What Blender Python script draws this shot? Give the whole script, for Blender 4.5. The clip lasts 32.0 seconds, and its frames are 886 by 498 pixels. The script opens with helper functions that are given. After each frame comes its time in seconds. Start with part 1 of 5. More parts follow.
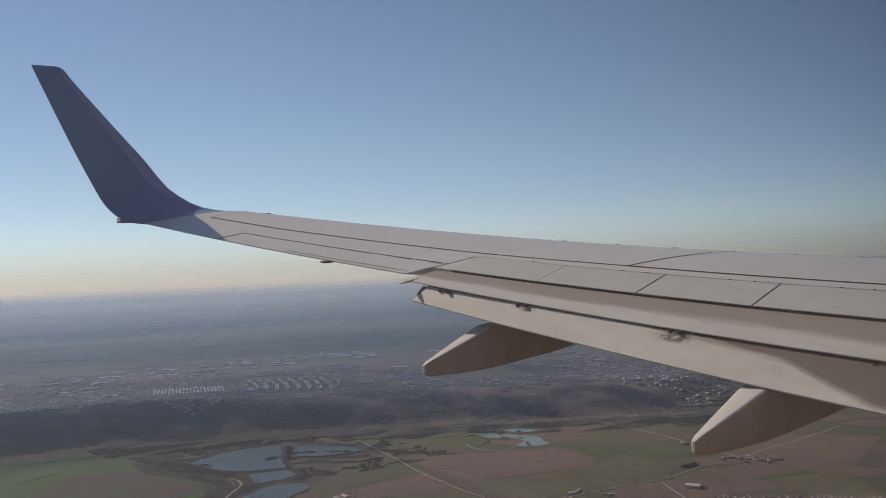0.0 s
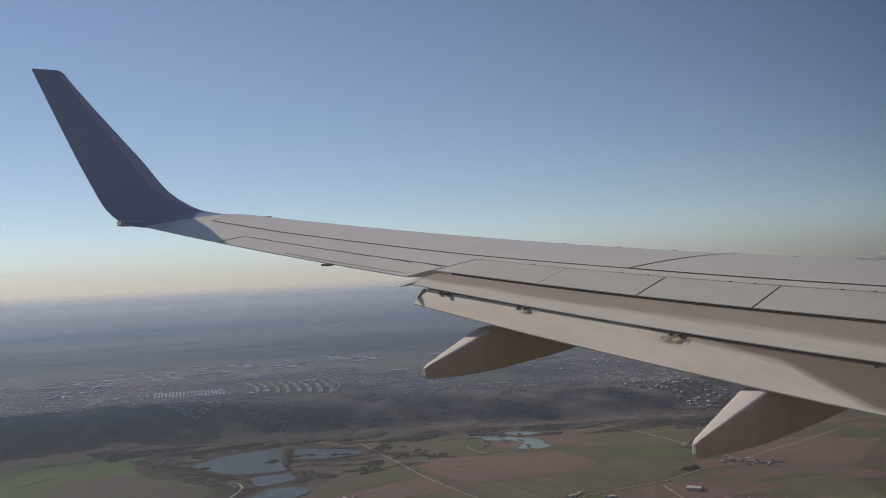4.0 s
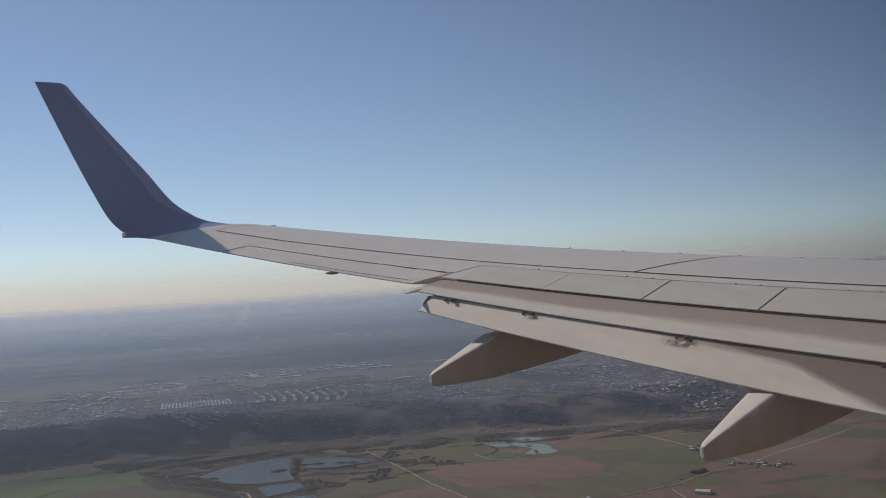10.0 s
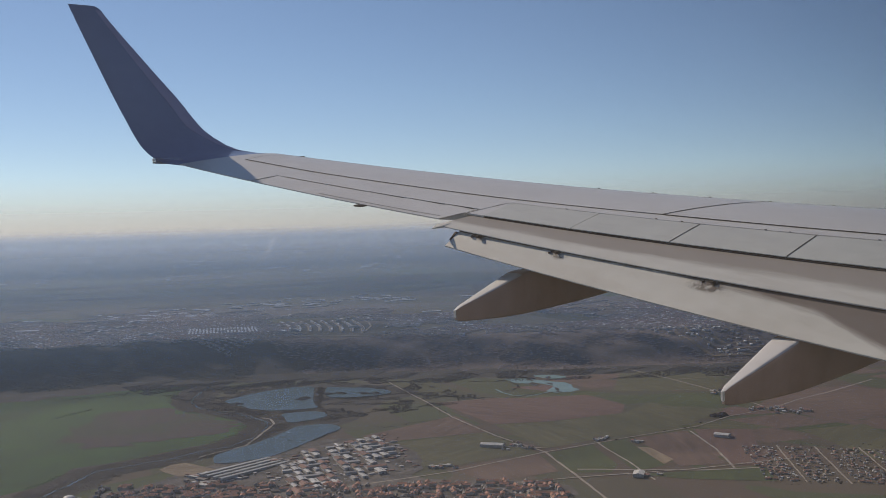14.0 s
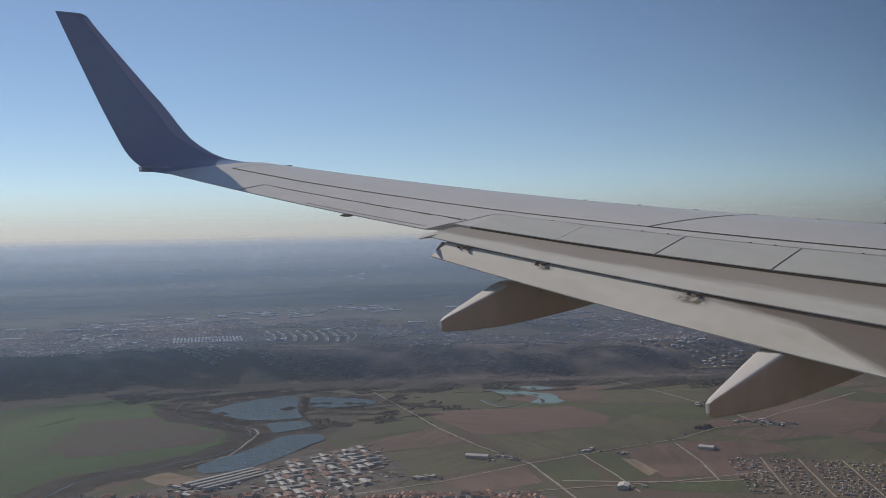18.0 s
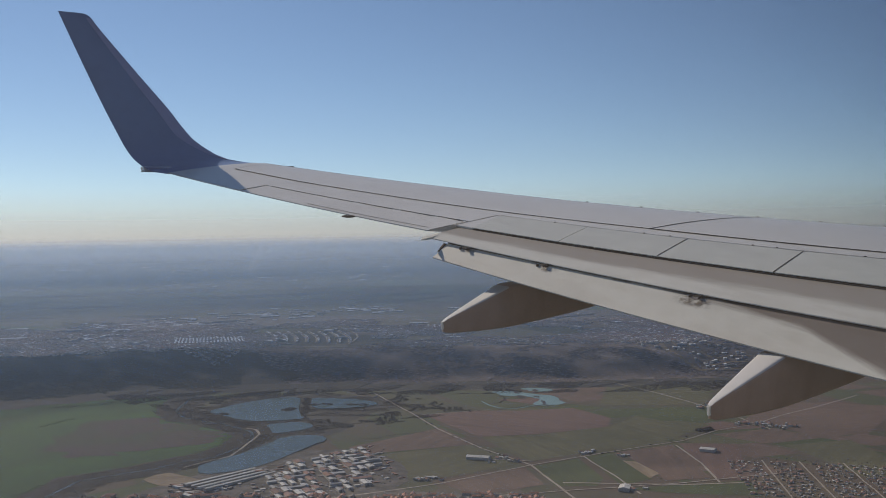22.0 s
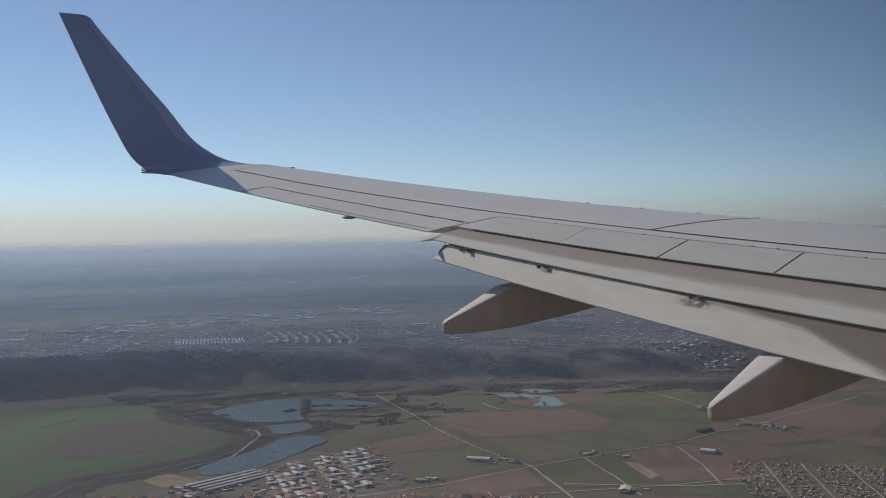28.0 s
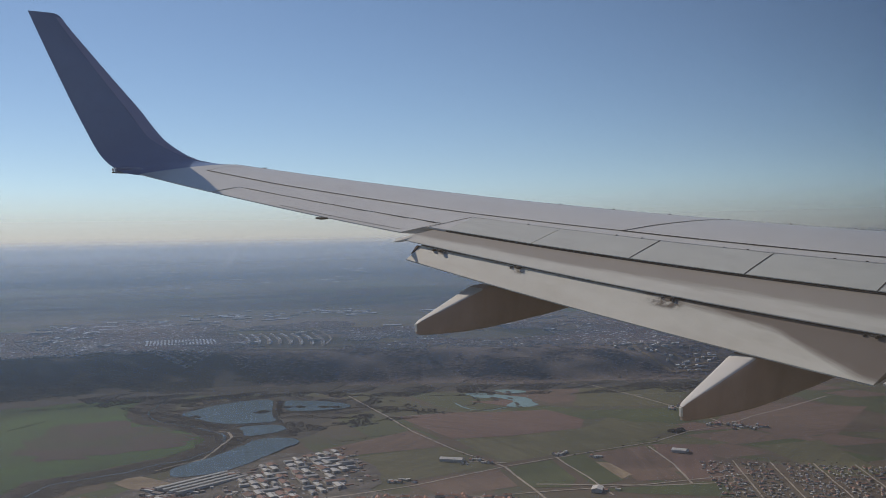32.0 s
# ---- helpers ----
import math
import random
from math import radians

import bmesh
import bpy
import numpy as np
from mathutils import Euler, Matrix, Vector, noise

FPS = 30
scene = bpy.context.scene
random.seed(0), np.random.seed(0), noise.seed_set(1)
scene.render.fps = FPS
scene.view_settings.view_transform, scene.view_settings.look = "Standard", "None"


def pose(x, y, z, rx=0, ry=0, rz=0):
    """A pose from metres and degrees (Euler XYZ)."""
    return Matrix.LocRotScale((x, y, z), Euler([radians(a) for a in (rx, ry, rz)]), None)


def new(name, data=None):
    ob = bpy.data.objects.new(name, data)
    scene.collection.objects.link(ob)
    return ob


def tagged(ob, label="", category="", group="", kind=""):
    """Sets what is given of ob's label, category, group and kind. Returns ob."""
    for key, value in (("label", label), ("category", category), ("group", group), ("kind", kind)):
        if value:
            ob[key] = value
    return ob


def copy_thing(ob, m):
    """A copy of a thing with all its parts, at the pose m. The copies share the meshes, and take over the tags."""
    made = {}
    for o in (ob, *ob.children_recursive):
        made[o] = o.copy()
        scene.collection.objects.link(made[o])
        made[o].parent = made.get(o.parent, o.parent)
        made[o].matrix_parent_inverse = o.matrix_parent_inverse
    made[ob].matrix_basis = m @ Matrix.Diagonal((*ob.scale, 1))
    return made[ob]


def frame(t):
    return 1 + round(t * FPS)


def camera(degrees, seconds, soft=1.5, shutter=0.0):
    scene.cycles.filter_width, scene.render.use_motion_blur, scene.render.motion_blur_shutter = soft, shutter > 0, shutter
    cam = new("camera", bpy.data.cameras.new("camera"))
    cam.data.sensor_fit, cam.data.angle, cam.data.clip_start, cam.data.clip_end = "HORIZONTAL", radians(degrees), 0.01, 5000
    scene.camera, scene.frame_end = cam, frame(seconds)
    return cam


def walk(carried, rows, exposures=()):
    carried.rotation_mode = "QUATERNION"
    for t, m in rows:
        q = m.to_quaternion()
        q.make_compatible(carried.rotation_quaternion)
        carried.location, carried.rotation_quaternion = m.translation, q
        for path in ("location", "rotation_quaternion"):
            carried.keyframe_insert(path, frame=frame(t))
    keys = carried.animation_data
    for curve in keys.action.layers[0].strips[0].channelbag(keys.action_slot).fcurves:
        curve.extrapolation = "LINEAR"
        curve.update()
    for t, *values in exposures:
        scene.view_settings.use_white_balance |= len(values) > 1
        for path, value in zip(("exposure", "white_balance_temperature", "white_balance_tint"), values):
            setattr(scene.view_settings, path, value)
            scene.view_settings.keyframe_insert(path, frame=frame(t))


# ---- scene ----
# One wing of an airliner, seen from a cabin window, over a river valley with a town on a bluff.
# Aircraft axes: x ahead, y to the left wing tip, z up. World: z up, the ground at 0, the aircraft HEIGHT above it.
HEIGHT = 520.0
ATTITUDE = Matrix(((0.996778, -0.003863, -0.080117), (0.0, 0.99884, -0.048162), (0.08021, 0.048007, 0.995621))).to_4x4()
AIRCRAFT = Matrix.Translation((0, 0, HEIGHT)) @ ATTITUDE
EYE = (-16.255, 1.43, 2.134)
PATH = [
    (0, 52.86, -2.98, -4.64), (0.5, 52.88, -2.91, -4.70), (1, 52.88, -2.76, -4.84), (1.5, 52.84, -2.59, -4.87),
    (2, 52.80, -2.46, -4.82), (2.5, 52.75, -2.44, -4.87), (3, 52.76, -2.57, -4.81), (3.5, 52.79, -2.71, -4.77),
    (5.5, 53.25, -3.02, -4.76), (6, 53.37, -3.02, -4.77), (6.5, 53.39, -2.96, -5.03), (7, 53.45, -3.02, -4.75),
    (7.5, 53.40, -3.03, -4.60), (8, 53.38, -2.89, -4.91), (8.5, 53.29, -2.39, -5.87), (9, 53.05, -2.10, -6.10),
    (9.5, 53.05, -2.32, -5.86), (10, 53.09, -2.43, -5.62), (10.5, 53.09, -2.99, -5.06), (11, 53.27, -4.41, -3.89),
    (11.5, 53.69, -5.58, -3.16), (12, 53.92, -5.83, -3.20), (12.5, 54.25, -6.07, -3.03), (13, 54.58, -6.20, -3.08),
    (13.5, 54.99, -6.29, -3.43), (14, 54.93, -5.91, -3.85), (14.5, 54.82, -5.81, -3.68), (16.5, 54.44, -5.32, -3.34),
    (17, 54.27, -5.37, -3.40), (17.5, 54.22, -5.46, -3.32), (18, 54.13, -5.37, -3.35), (18.5, 54.09, -5.28, -3.38),
    (19, 54.07, -5.32, -3.20), (19.5, 54.04, -5.26, -3.08), (20, 54.05, -5.11, -3.09), (20.5, 54.08, -5.06, -3.07),
    (21, 54.10, -5.12, -3.09), (21.5, 54.14, -5.17, -3.28), (22, 54.22, -5.29, -3.14), (22.5, 54.18, -5.34, -3.02),
    (23, 54.20, -5.40, -3.05), (23.5, 54.32, -5.18, -3.07), (24, 54.45, -5.12, -3.20), (24.5, 54.54, -5.30, -3.20),
    (25, 54.70, -5.52, -3.14), (25.5, 54.70, -5.55, -3.11), (26, 54.33, -5.36, -3.22), (26.5, 54.08, -5.37, -2.85),
    (28.5, 54.23, -5.19, -3.27), (29, 54.09, -5.23, -3.34), (29.5, 53.92, -5.41, -3.38), (30, 53.51, -5.43, -3.24),
    (30.5, 52.89, -5.63, -3.22), (31, 52.55, -5.57, -3.14), (31.5, 52.48, -5.43, -3.11), (32, 52.72, -5.26, -2.99),
]

cam = camera(47.08, 32.0, soft=0.8)


def aim(yaw, pitch, roll):
    return AIRCRAFT @ pose(*EYE, 90 + pitch, 0, yaw - 90) @ pose(0, 0, 0, 0, 0, roll)


walk(cam, [(t, aim(a, b, c)) for t, a, b, c in PATH], exposures=[(0, 0.0, 6600, 13), (8, 0.0, 6600, 13), (11, 0.0, 6350, 12), (14, 0.0, 6200, 12), (17, 0.0, 6050, 10), (32, 0.0, 6050, 10)])

# ---- daylight ----
SUN = (ATTITUDE @ Vector((-0.10, 0.84, 0.53))).normalized()
world = bpy.data.worlds.new("sky")
scene.world = world
world.use_nodes = True
wt = world.node_tree
sky = wt.nodes.new("ShaderNodeTexSky")
sky.sky_type, sky.sun_disc = "NISHITA", False
sky.sun_elevation = math.asin(SUN.z)
sky.sun_rotation = math.atan2(SUN.x, SUN.y)
sky.altitude, sky.air_density, sky.dust_density, sky.ozone_density = 2500, 1.0, 0.4, 1.1
wt.nodes["Background"].inputs[1].default_value = 0.075
wt.links.new(sky.outputs[0], wt.nodes["Background"].inputs[0])
sun = new("sun", bpy.data.lights.new("sun", "SUN"))
sun.data.energy, sun.data.angle, sun.data.color = 4.2, radians(0.6), (1.0, 0.83, 0.64)
sun.matrix_world = Matrix.Translation((0, 300, HEIGHT + 300)) @ (-SUN).to_track_quat("-Z", "Y").to_matrix().to_4x4()


# ---- materials ----
def material(name, base, other=None, rough=0.6, scale=1.0, metal=0.0, fine=0.0, bump=0.0, use_uv=False, spread=0.5, per_object=0.0, bumpdist=0.02, coat=0.0):
    """Two colours mixed by noise at two scales, with relief; scale in cycles a metre (or a kilometre on the plan)."""
    m = bpy.data.materials.new(name)
    m.use_nodes = True
    n, k = m.node_tree.nodes, m.node_tree.links
    b = n["Principled BSDF"]
    b.inputs["Roughness"].default_value, b.inputs["Metallic"].default_value = rough, metal
    b.inputs["Coat Weight"].default_value = coat
    co = n.new("ShaderNodeTexCoord")
    src = co.outputs["UV" if use_uv else "Object"]
    big = n.new("ShaderNodeTexNoise")
    big.inputs["Scale"].default_value, big.inputs["Detail"].default_value, big.inputs["Roughness"].default_value = scale, 6, 0.6
    k.new(src, big.inputs["Vector"])
    ramp = n.new("ShaderNodeValToRGB")
    ramp.color_ramp.elements[0].position, ramp.color_ramp.elements[1].position = 0.5 - spread / 2, 0.5 + spread / 2
    ramp.color_ramp.elements[0].color = (*base, 1)
    ramp.color_ramp.elements[1].color = (*(other or base), 1)
    k.new(big.outputs[0], ramp.inputs[0])
    out = ramp.outputs[0]
    small = n.new("ShaderNodeTexNoise")
    small.inputs["Scale"].default_value, small.inputs["Detail"].default_value = scale * 9, 4
    k.new(src, small.inputs["Vector"])
    if fine:
        mul = n.new("ShaderNodeMix")
        mul.data_type, mul.blend_type = "RGBA", "OVERLAY"
        mul.inputs[0].default_value = fine
        k.new(out, mul.inputs[6])
        k.new(small.outputs[0], mul.inputs[7])
        out = mul.outputs[2]
    if per_object:
        info, hsv, mr = n.new("ShaderNodeObjectInfo"), n.new("ShaderNodeHueSaturation"), n.new("ShaderNodeMapRange")
        mr.inputs[3].default_value, mr.inputs[4].default_value = 1 - per_object, 1 + per_object
        k.new(info.outputs["Random"], mr.inputs[0])
        k.new(mr.outputs[0], hsv.inputs["Value"])
        k.new(out, hsv.inputs["Color"])
        out = hsv.outputs[0]
    k.new(out, b.inputs["Base Color"])
    if bump:
        bp = n.new("ShaderNodeBump")
        bp.inputs["Strength"].default_value, bp.inputs["Distance"].default_value = bump, bumpdist
        k.new(small.outputs[0], bp.inputs["Height"])
        k.new(bp.outputs[0], b.inputs["Normal"])
    return m


def furrowed(mat, amount, across=55.0):
    """Fine plough lines and drill rows over a field material, turned at random from field to field."""
    n, k = mat.node_tree.nodes, mat.node_tree.links
    co, rot, no, mp, mix, info, ang = n.new("ShaderNodeTexCoord"), n.new("ShaderNodeVectorRotate"), n.new("ShaderNodeTexNoise"), n.new("ShaderNodeMapping"), n.new("ShaderNodeMix"), n.new("ShaderNodeObjectInfo"), n.new("ShaderNodeMath")
    rot.rotation_type, ang.operation = "Z_AXIS", "MULTIPLY"
    ang.inputs[1].default_value = 6.0
    mp.inputs["Scale"].default_value = (across, across * 0.07, 1)
    no.inputs["Scale"].default_value, no.inputs["Detail"].default_value, no.inputs["Roughness"].default_value = 1.0, 5, 0.7
    mix.data_type, mix.blend_type = "RGBA", "OVERLAY"
    mix.inputs[0].default_value = amount
    b = n["Principled BSDF"]
    k.new(info.outputs["Random"], ang.inputs[0])
    k.new(co.outputs["UV"], rot.inputs["Vector"])
    k.new(ang.outputs[0], rot.inputs["Angle"])
    k.new(rot.outputs[0], mp.inputs[0])
    k.new(mp.outputs[0], no.inputs["Vector"])
    k.new(b.inputs["Base Color"].links[0].from_socket, mix.inputs[6])
    k.new(no.outputs[0], mix.inputs[7])
    k.new(mix.outputs[2], b.inputs["Base Color"])


def streaked(name, base, soot, amount, rough=0.42):
    """Paint with soot and rub marks drawn out along the span, patchy."""
    m = material(name, base, tuple(v * 0.93 for v in base), rough, 0.6, 0, 0.12, 0.05)
    n, k = m.node_tree.nodes, m.node_tree.links
    co, mp, no, rp, mix = n.new("ShaderNodeTexCoord"), n.new("ShaderNodeMapping"), n.new("ShaderNodeTexNoise"), n.new("ShaderNodeValToRGB"), n.new("ShaderNodeMix")
    mp.inputs["Scale"].default_value = (3.2, 0.7, 1.0)
    mp.inputs["Rotation"].default_value = (0, 0, 0.25)
    no.inputs["Scale"].default_value, no.inputs["Detail"].default_value, no.inputs["Roughness"].default_value = 1.3, 7, 0.62
    rp.color_ramp.elements[0].position, rp.color_ramp.elements[1].position = 0.47, 0.72
    rp.color_ramp.elements[1].color = (amount, amount, amount, 1)
    mix.data_type = "RGBA"
    mix.inputs[7].default_value = (*soot, 1)
    b = n["Principled BSDF"]
    k.new(co.outputs["Object"], mp.inputs[0])
    k.new(mp.outputs[0], no.inputs["Vector"])
    k.new(no.outputs[0], rp.inputs[0])
    k.new(rp.outputs[0], mix.inputs[0])
    k.new(b.inputs["Base Color"].links[0].from_socket, mix.inputs[6])
    k.new(mix.outputs[2], b.inputs["Base Color"])
    return m


WING_GREY = streaked("wing_paint", (0.61, 0.595, 0.545), (0.40, 0.385, 0.37), 0.22, 0.30)
SLAT_GREY = streaked("slat_paint", (0.66, 0.655, 0.66), (0.45, 0.44, 0.44), 0.2, 0.26)
SPOILER_GREY = streaked("spoiler_paint", (0.53, 0.535, 0.475), (0.36, 0.345, 0.32), 0.25, 0.36)
FLAP_GREY = streaked("flap_paint", (0.565, 0.55, 0.51), (0.33, 0.285, 0.225), 0.4, 0.48)
# fairings: shade painted in as a brown body, sunlight as a pale tail top
FAIRING_SHADED = streaked("fairing_shaded_paint", (0.43, 0.315, 0.25), (0.25, 0.17, 0.13), 0.35, 0.4)
FAIRING_TOP_LIT = streaked("fairing_top_lit_paint", (0.57, 0.56, 0.54), (0.38, 0.35, 0.31), 0.25, 0.4)
NAVY = material("navy_paint", (0.122, 0.180, 0.318), (0.140, 0.200, 0.348), 0.34, 0.8, 0, 0.1, 0.03, coat=0.2)
SEAM = material("sealant_dark", (0.014, 0.012, 0.011), (0.03, 0.026, 0.024), 0.95, 4)
SEAM.node_tree.nodes["Principled BSDF"].inputs["Specular IOR Level"].default_value = 0.1
# dark brown for painted shade in the gaps, and for small dark fittings
GAP_SHADE_AND_FITTINGS = material("gap_shade_and_fittings_dark", (0.055, 0.043, 0.036), (0.10, 0.08, 0.068), 0.95, 3, 0, 0.4)
GAP_SHADE_AND_FITTINGS.node_tree.nodes["Principled BSDF"].inputs["Specular IOR Level"].default_value = 0.15
STEEL = material("actuator_steel", (0.12, 0.105, 0.09), (0.07, 0.06, 0.05), 0.6, 12, 0.2, 0.3)
SOOT = material("grease_stain", (0.07, 0.055, 0.045), (0.15, 0.12, 0.10), 0.7, 9, 0, 0.3)


def front_banded(name, amount, soft, soot):
    """Flap paint with a ragged darker band along its front, drawn out in streaks."""
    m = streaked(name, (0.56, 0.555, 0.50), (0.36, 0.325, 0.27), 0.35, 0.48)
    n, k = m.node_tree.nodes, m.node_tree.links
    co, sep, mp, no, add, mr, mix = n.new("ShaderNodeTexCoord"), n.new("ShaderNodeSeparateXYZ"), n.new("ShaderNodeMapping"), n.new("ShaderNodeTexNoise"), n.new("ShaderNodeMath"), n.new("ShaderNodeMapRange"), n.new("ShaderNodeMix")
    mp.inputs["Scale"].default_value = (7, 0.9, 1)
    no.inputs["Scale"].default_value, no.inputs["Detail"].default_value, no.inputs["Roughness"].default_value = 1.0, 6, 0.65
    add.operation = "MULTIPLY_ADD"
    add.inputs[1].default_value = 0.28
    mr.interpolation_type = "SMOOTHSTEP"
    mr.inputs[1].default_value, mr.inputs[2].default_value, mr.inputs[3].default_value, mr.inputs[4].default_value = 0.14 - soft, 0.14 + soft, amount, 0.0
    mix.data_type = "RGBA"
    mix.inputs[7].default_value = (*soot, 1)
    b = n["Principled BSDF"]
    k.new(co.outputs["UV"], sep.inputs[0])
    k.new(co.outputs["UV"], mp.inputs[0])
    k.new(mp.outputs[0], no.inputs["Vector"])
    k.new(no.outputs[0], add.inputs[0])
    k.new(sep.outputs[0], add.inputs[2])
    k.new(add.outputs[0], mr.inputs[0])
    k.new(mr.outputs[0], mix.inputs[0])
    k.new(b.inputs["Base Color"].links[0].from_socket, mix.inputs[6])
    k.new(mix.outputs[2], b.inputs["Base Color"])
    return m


# sooted and rubbed front on the fore flap, darker brown band on the main flap
FORE_PAINT = front_banded("fore_flap_paint", 0.72, 0.10, (0.21, 0.175, 0.14))
MAIN_PAINT = front_banded("main_flap_paint", 0.88, 0.09, (0.12, 0.092, 0.072))
_n, _k = SOOT.node_tree.nodes, SOOT.node_tree.links
_co, _patch, _edge = _n.new("ShaderNodeTexCoord"), _n.new("ShaderNodeTexNoise"), _n.new("ShaderNodeMapRange")
_patch.inputs["Scale"].default_value, _patch.inputs["Detail"].default_value = 14, 6
_edge.inputs[1].default_value, _edge.inputs[2].default_value, _edge.inputs[4].default_value = 0.38, 0.62, 0.95
_k.new(_co.outputs["Object"], _patch.inputs["Vector"])
_k.new(_patch.outputs[0], _edge.inputs[0])
_far, _fade, _soft = _n.new("ShaderNodeVectorMath"), _n.new("ShaderNodeMapRange"), _n.new("ShaderNodeMath")
_far.operation, _soft.operation, _fade.interpolation_type = "LENGTH", "MULTIPLY", "SMOOTHSTEP"
_fade.inputs[1].default_value, _fade.inputs[2].default_value, _fade.inputs[3].default_value, _fade.inputs[4].default_value = 0.15, 1.0, 1.0, 0.0
_k.new(_co.outputs["UV"], _far.inputs[0])
_k.new(_far.outputs["Value"], _fade.inputs[0])
_k.new(_edge.outputs[0], _soft.inputs[0])
_k.new(_fade.outputs[0], _soft.inputs[1])
_k.new(_soft.outputs[0], _n["Principled BSDF"].inputs["Alpha"])
SLATE = material("slate_blue_tone", (0.225, 0.25, 0.40), (0.245, 0.27, 0.425), 0.3, 0.8, 0, 0.1, 0.03)
LAMP_GLASS = material("lamp_glass", (0.75, 0.72, 0.66), (0.85, 0.82, 0.76), 0.12, 6)

GREEN = material("winter_wheat", (0.005, 0.034, 0.001), (0.014, 0.060, 0.002), 0.95, 4, 0, 0.35, use_uv=True, spread=0.3)
OLIVE = material("pasture", (0.056, 0.057, 0.024), (0.082, 0.077, 0.036), 0.95, 7, 0, 0.3, use_uv=True, spread=0.4)
BROWN = material("ploughed_soil", (0.084, 0.054, 0.041), (0.110, 0.073, 0.054), 0.95, 6, 0, 0.25, use_uv=True, spread=0.4)
MAROON = material("red_soil", (0.092, 0.054, 0.043), (0.112, 0.069, 0.055), 0.95, 6, 0, 0.2, use_uv=True, spread=0.4)
TAN = material("stubble", (0.15, 0.115, 0.075), (0.20, 0.155, 0.10), 0.95, 9, 0, 0.3, use_uv=True)
SCRUB = material("scrub", (0.018, 0.017, 0.014), (0.034, 0.031, 0.026), 0.95, 12, 0, 0.5, use_uv=True, spread=0.35)
MEADOW = material("spring_meadow", (0.033, 0.046, 0.012), (0.050, 0.062, 0.018), 0.95, 5, 0, 0.25, use_uv=True, spread=0.4)
TRACK = material("pale_track", (0.15, 0.13, 0.105), (0.30, 0.265, 0.22), 0.9, 40, 0, 0.3, use_uv=True)
WATER = material("pond_water", (0.050, 0.078, 0.082), (0.068, 0.096, 0.098), 0.26, 10, 0, 0.0, use_uv=True)
LAGOON = material("milky_water", (0.17, 0.255, 0.245), (0.21, 0.295, 0.28), 0.2, 14, 0, 0.0, use_uv=True)
for _m in (GREEN, MEADOW, OLIVE, BROWN, MAROON, TAN):
    furrowed(_m, 0.7)
furrowed(SCRUB, 0.8, 30.0)
CANOPY = material("bare_canopy", (0.054, 0.046, 0.044), (0.090, 0.077, 0.072), 1.0, 0.02, 0, 0.4)
CANOPY_DARK = material("pine_canopy", (0.034, 0.040, 0.034), (0.054, 0.058, 0.047), 1.0, 0.01, 0, 0.4)
CANOPY_BROWN = material("bare_slope_canopy", (0.24, 0.20, 0.19), (0.33, 0.28, 0.26), 1.0, 0.01, 0, 0.4)
for _m in (CANOPY, CANOPY_DARK, CANOPY_BROWN):
    _n, _k = _m.node_tree.nodes, _m.node_tree.links
    _through, _half = _n.new("ShaderNodeBsdfTranslucent"), _n.new("ShaderNodeMixShader")
    _half.inputs[0].default_value = 0.65
    _k.new(_n["Principled BSDF"].inputs["Base Color"].links[0].from_socket, _through.inputs[0])
    _k.new(_n["Principled BSDF"].outputs[0], _half.inputs[1])
    _k.new(_through.outputs[0], _half.inputs[2])
    _k.new(_half.outputs[0], _n["Material Output"].inputs[0])
ROOF_RED = material("clay_roof", (0.13, 0.072, 0.055), (0.19, 0.105, 0.08), 0.85, 0.3, 0, 0.3, per_object=0.3)
ROOF_GREY = material("sheet_roof", (0.24, 0.235, 0.225), (0.34, 0.335, 0.33), 0.6, 0.1, 0, 0.3, per_object=0.35)
ROOF_WHITE = material("white_roof", (0.33, 0.325, 0.305), (0.50, 0.49, 0.46), 0.55, 0.1, 0, 0.2, per_object=0.12)
ROOF_DARK = material("dark_roof", (0.10, 0.09, 0.085), (0.17, 0.15, 0.14), 0.8, 0.1, 0, 0.3, per_object=0.3)
WALL_PALE = material("render_wall", (0.36, 0.33, 0.285), (0.5, 0.46, 0.4), 0.9, 0.2, 0, 0.3, per_object=0.2)
CONCRETE = material("concrete", (0.28, 0.265, 0.24), (0.4, 0.38, 0.35), 0.9, 0.08, 0, 0.3, per_object=0.25)
GLASS_DARK = material("window_glass", (0.05, 0.06, 0.07), (0.08, 0.09, 0.10), 0.15, 0.5)


# ---- mesh helpers ----
def mesh_object(name, verts, faces, mat, parent=None, label="", smooth=True, uv=None):
    me = bpy.data.meshes.new(name)
    me.from_pydata([tuple(v) for v in verts], [], faces)
    mats = mat if isinstance(mat, (list, tuple)) else [mat]
    for one in mats:
        me.materials.append(one)
    if smooth:
        me.polygons.foreach_set("use_smooth", [True] * len(me.polygons))
    if uv is not None:
        layer = me.uv_layers.new(name="plan")
        idx = np.empty(len(me.loops), dtype=np.int32)
        me.loops.foreach_get("vertex_index", idx)
        layer.data.foreach_set("uv", np.asarray(uv, dtype=np.float32)[idx].ravel())
    me.update()
    ob = new(name, me)
    if parent:
        ob.parent = parent
    if label:
        ob["label"] = label
    return ob


def part(name, bm, mat, parent, label=""):
    bmesh.ops.recalc_face_normals(bm, faces=bm.faces)
    me = bpy.data.meshes.new(name)
    bm.to_mesh(me)
    bm.free()
    me.materials.append(mat)
    ob = new(name, me)
    ob.parent = parent
    if label:
        ob["label"] = label
    return ob


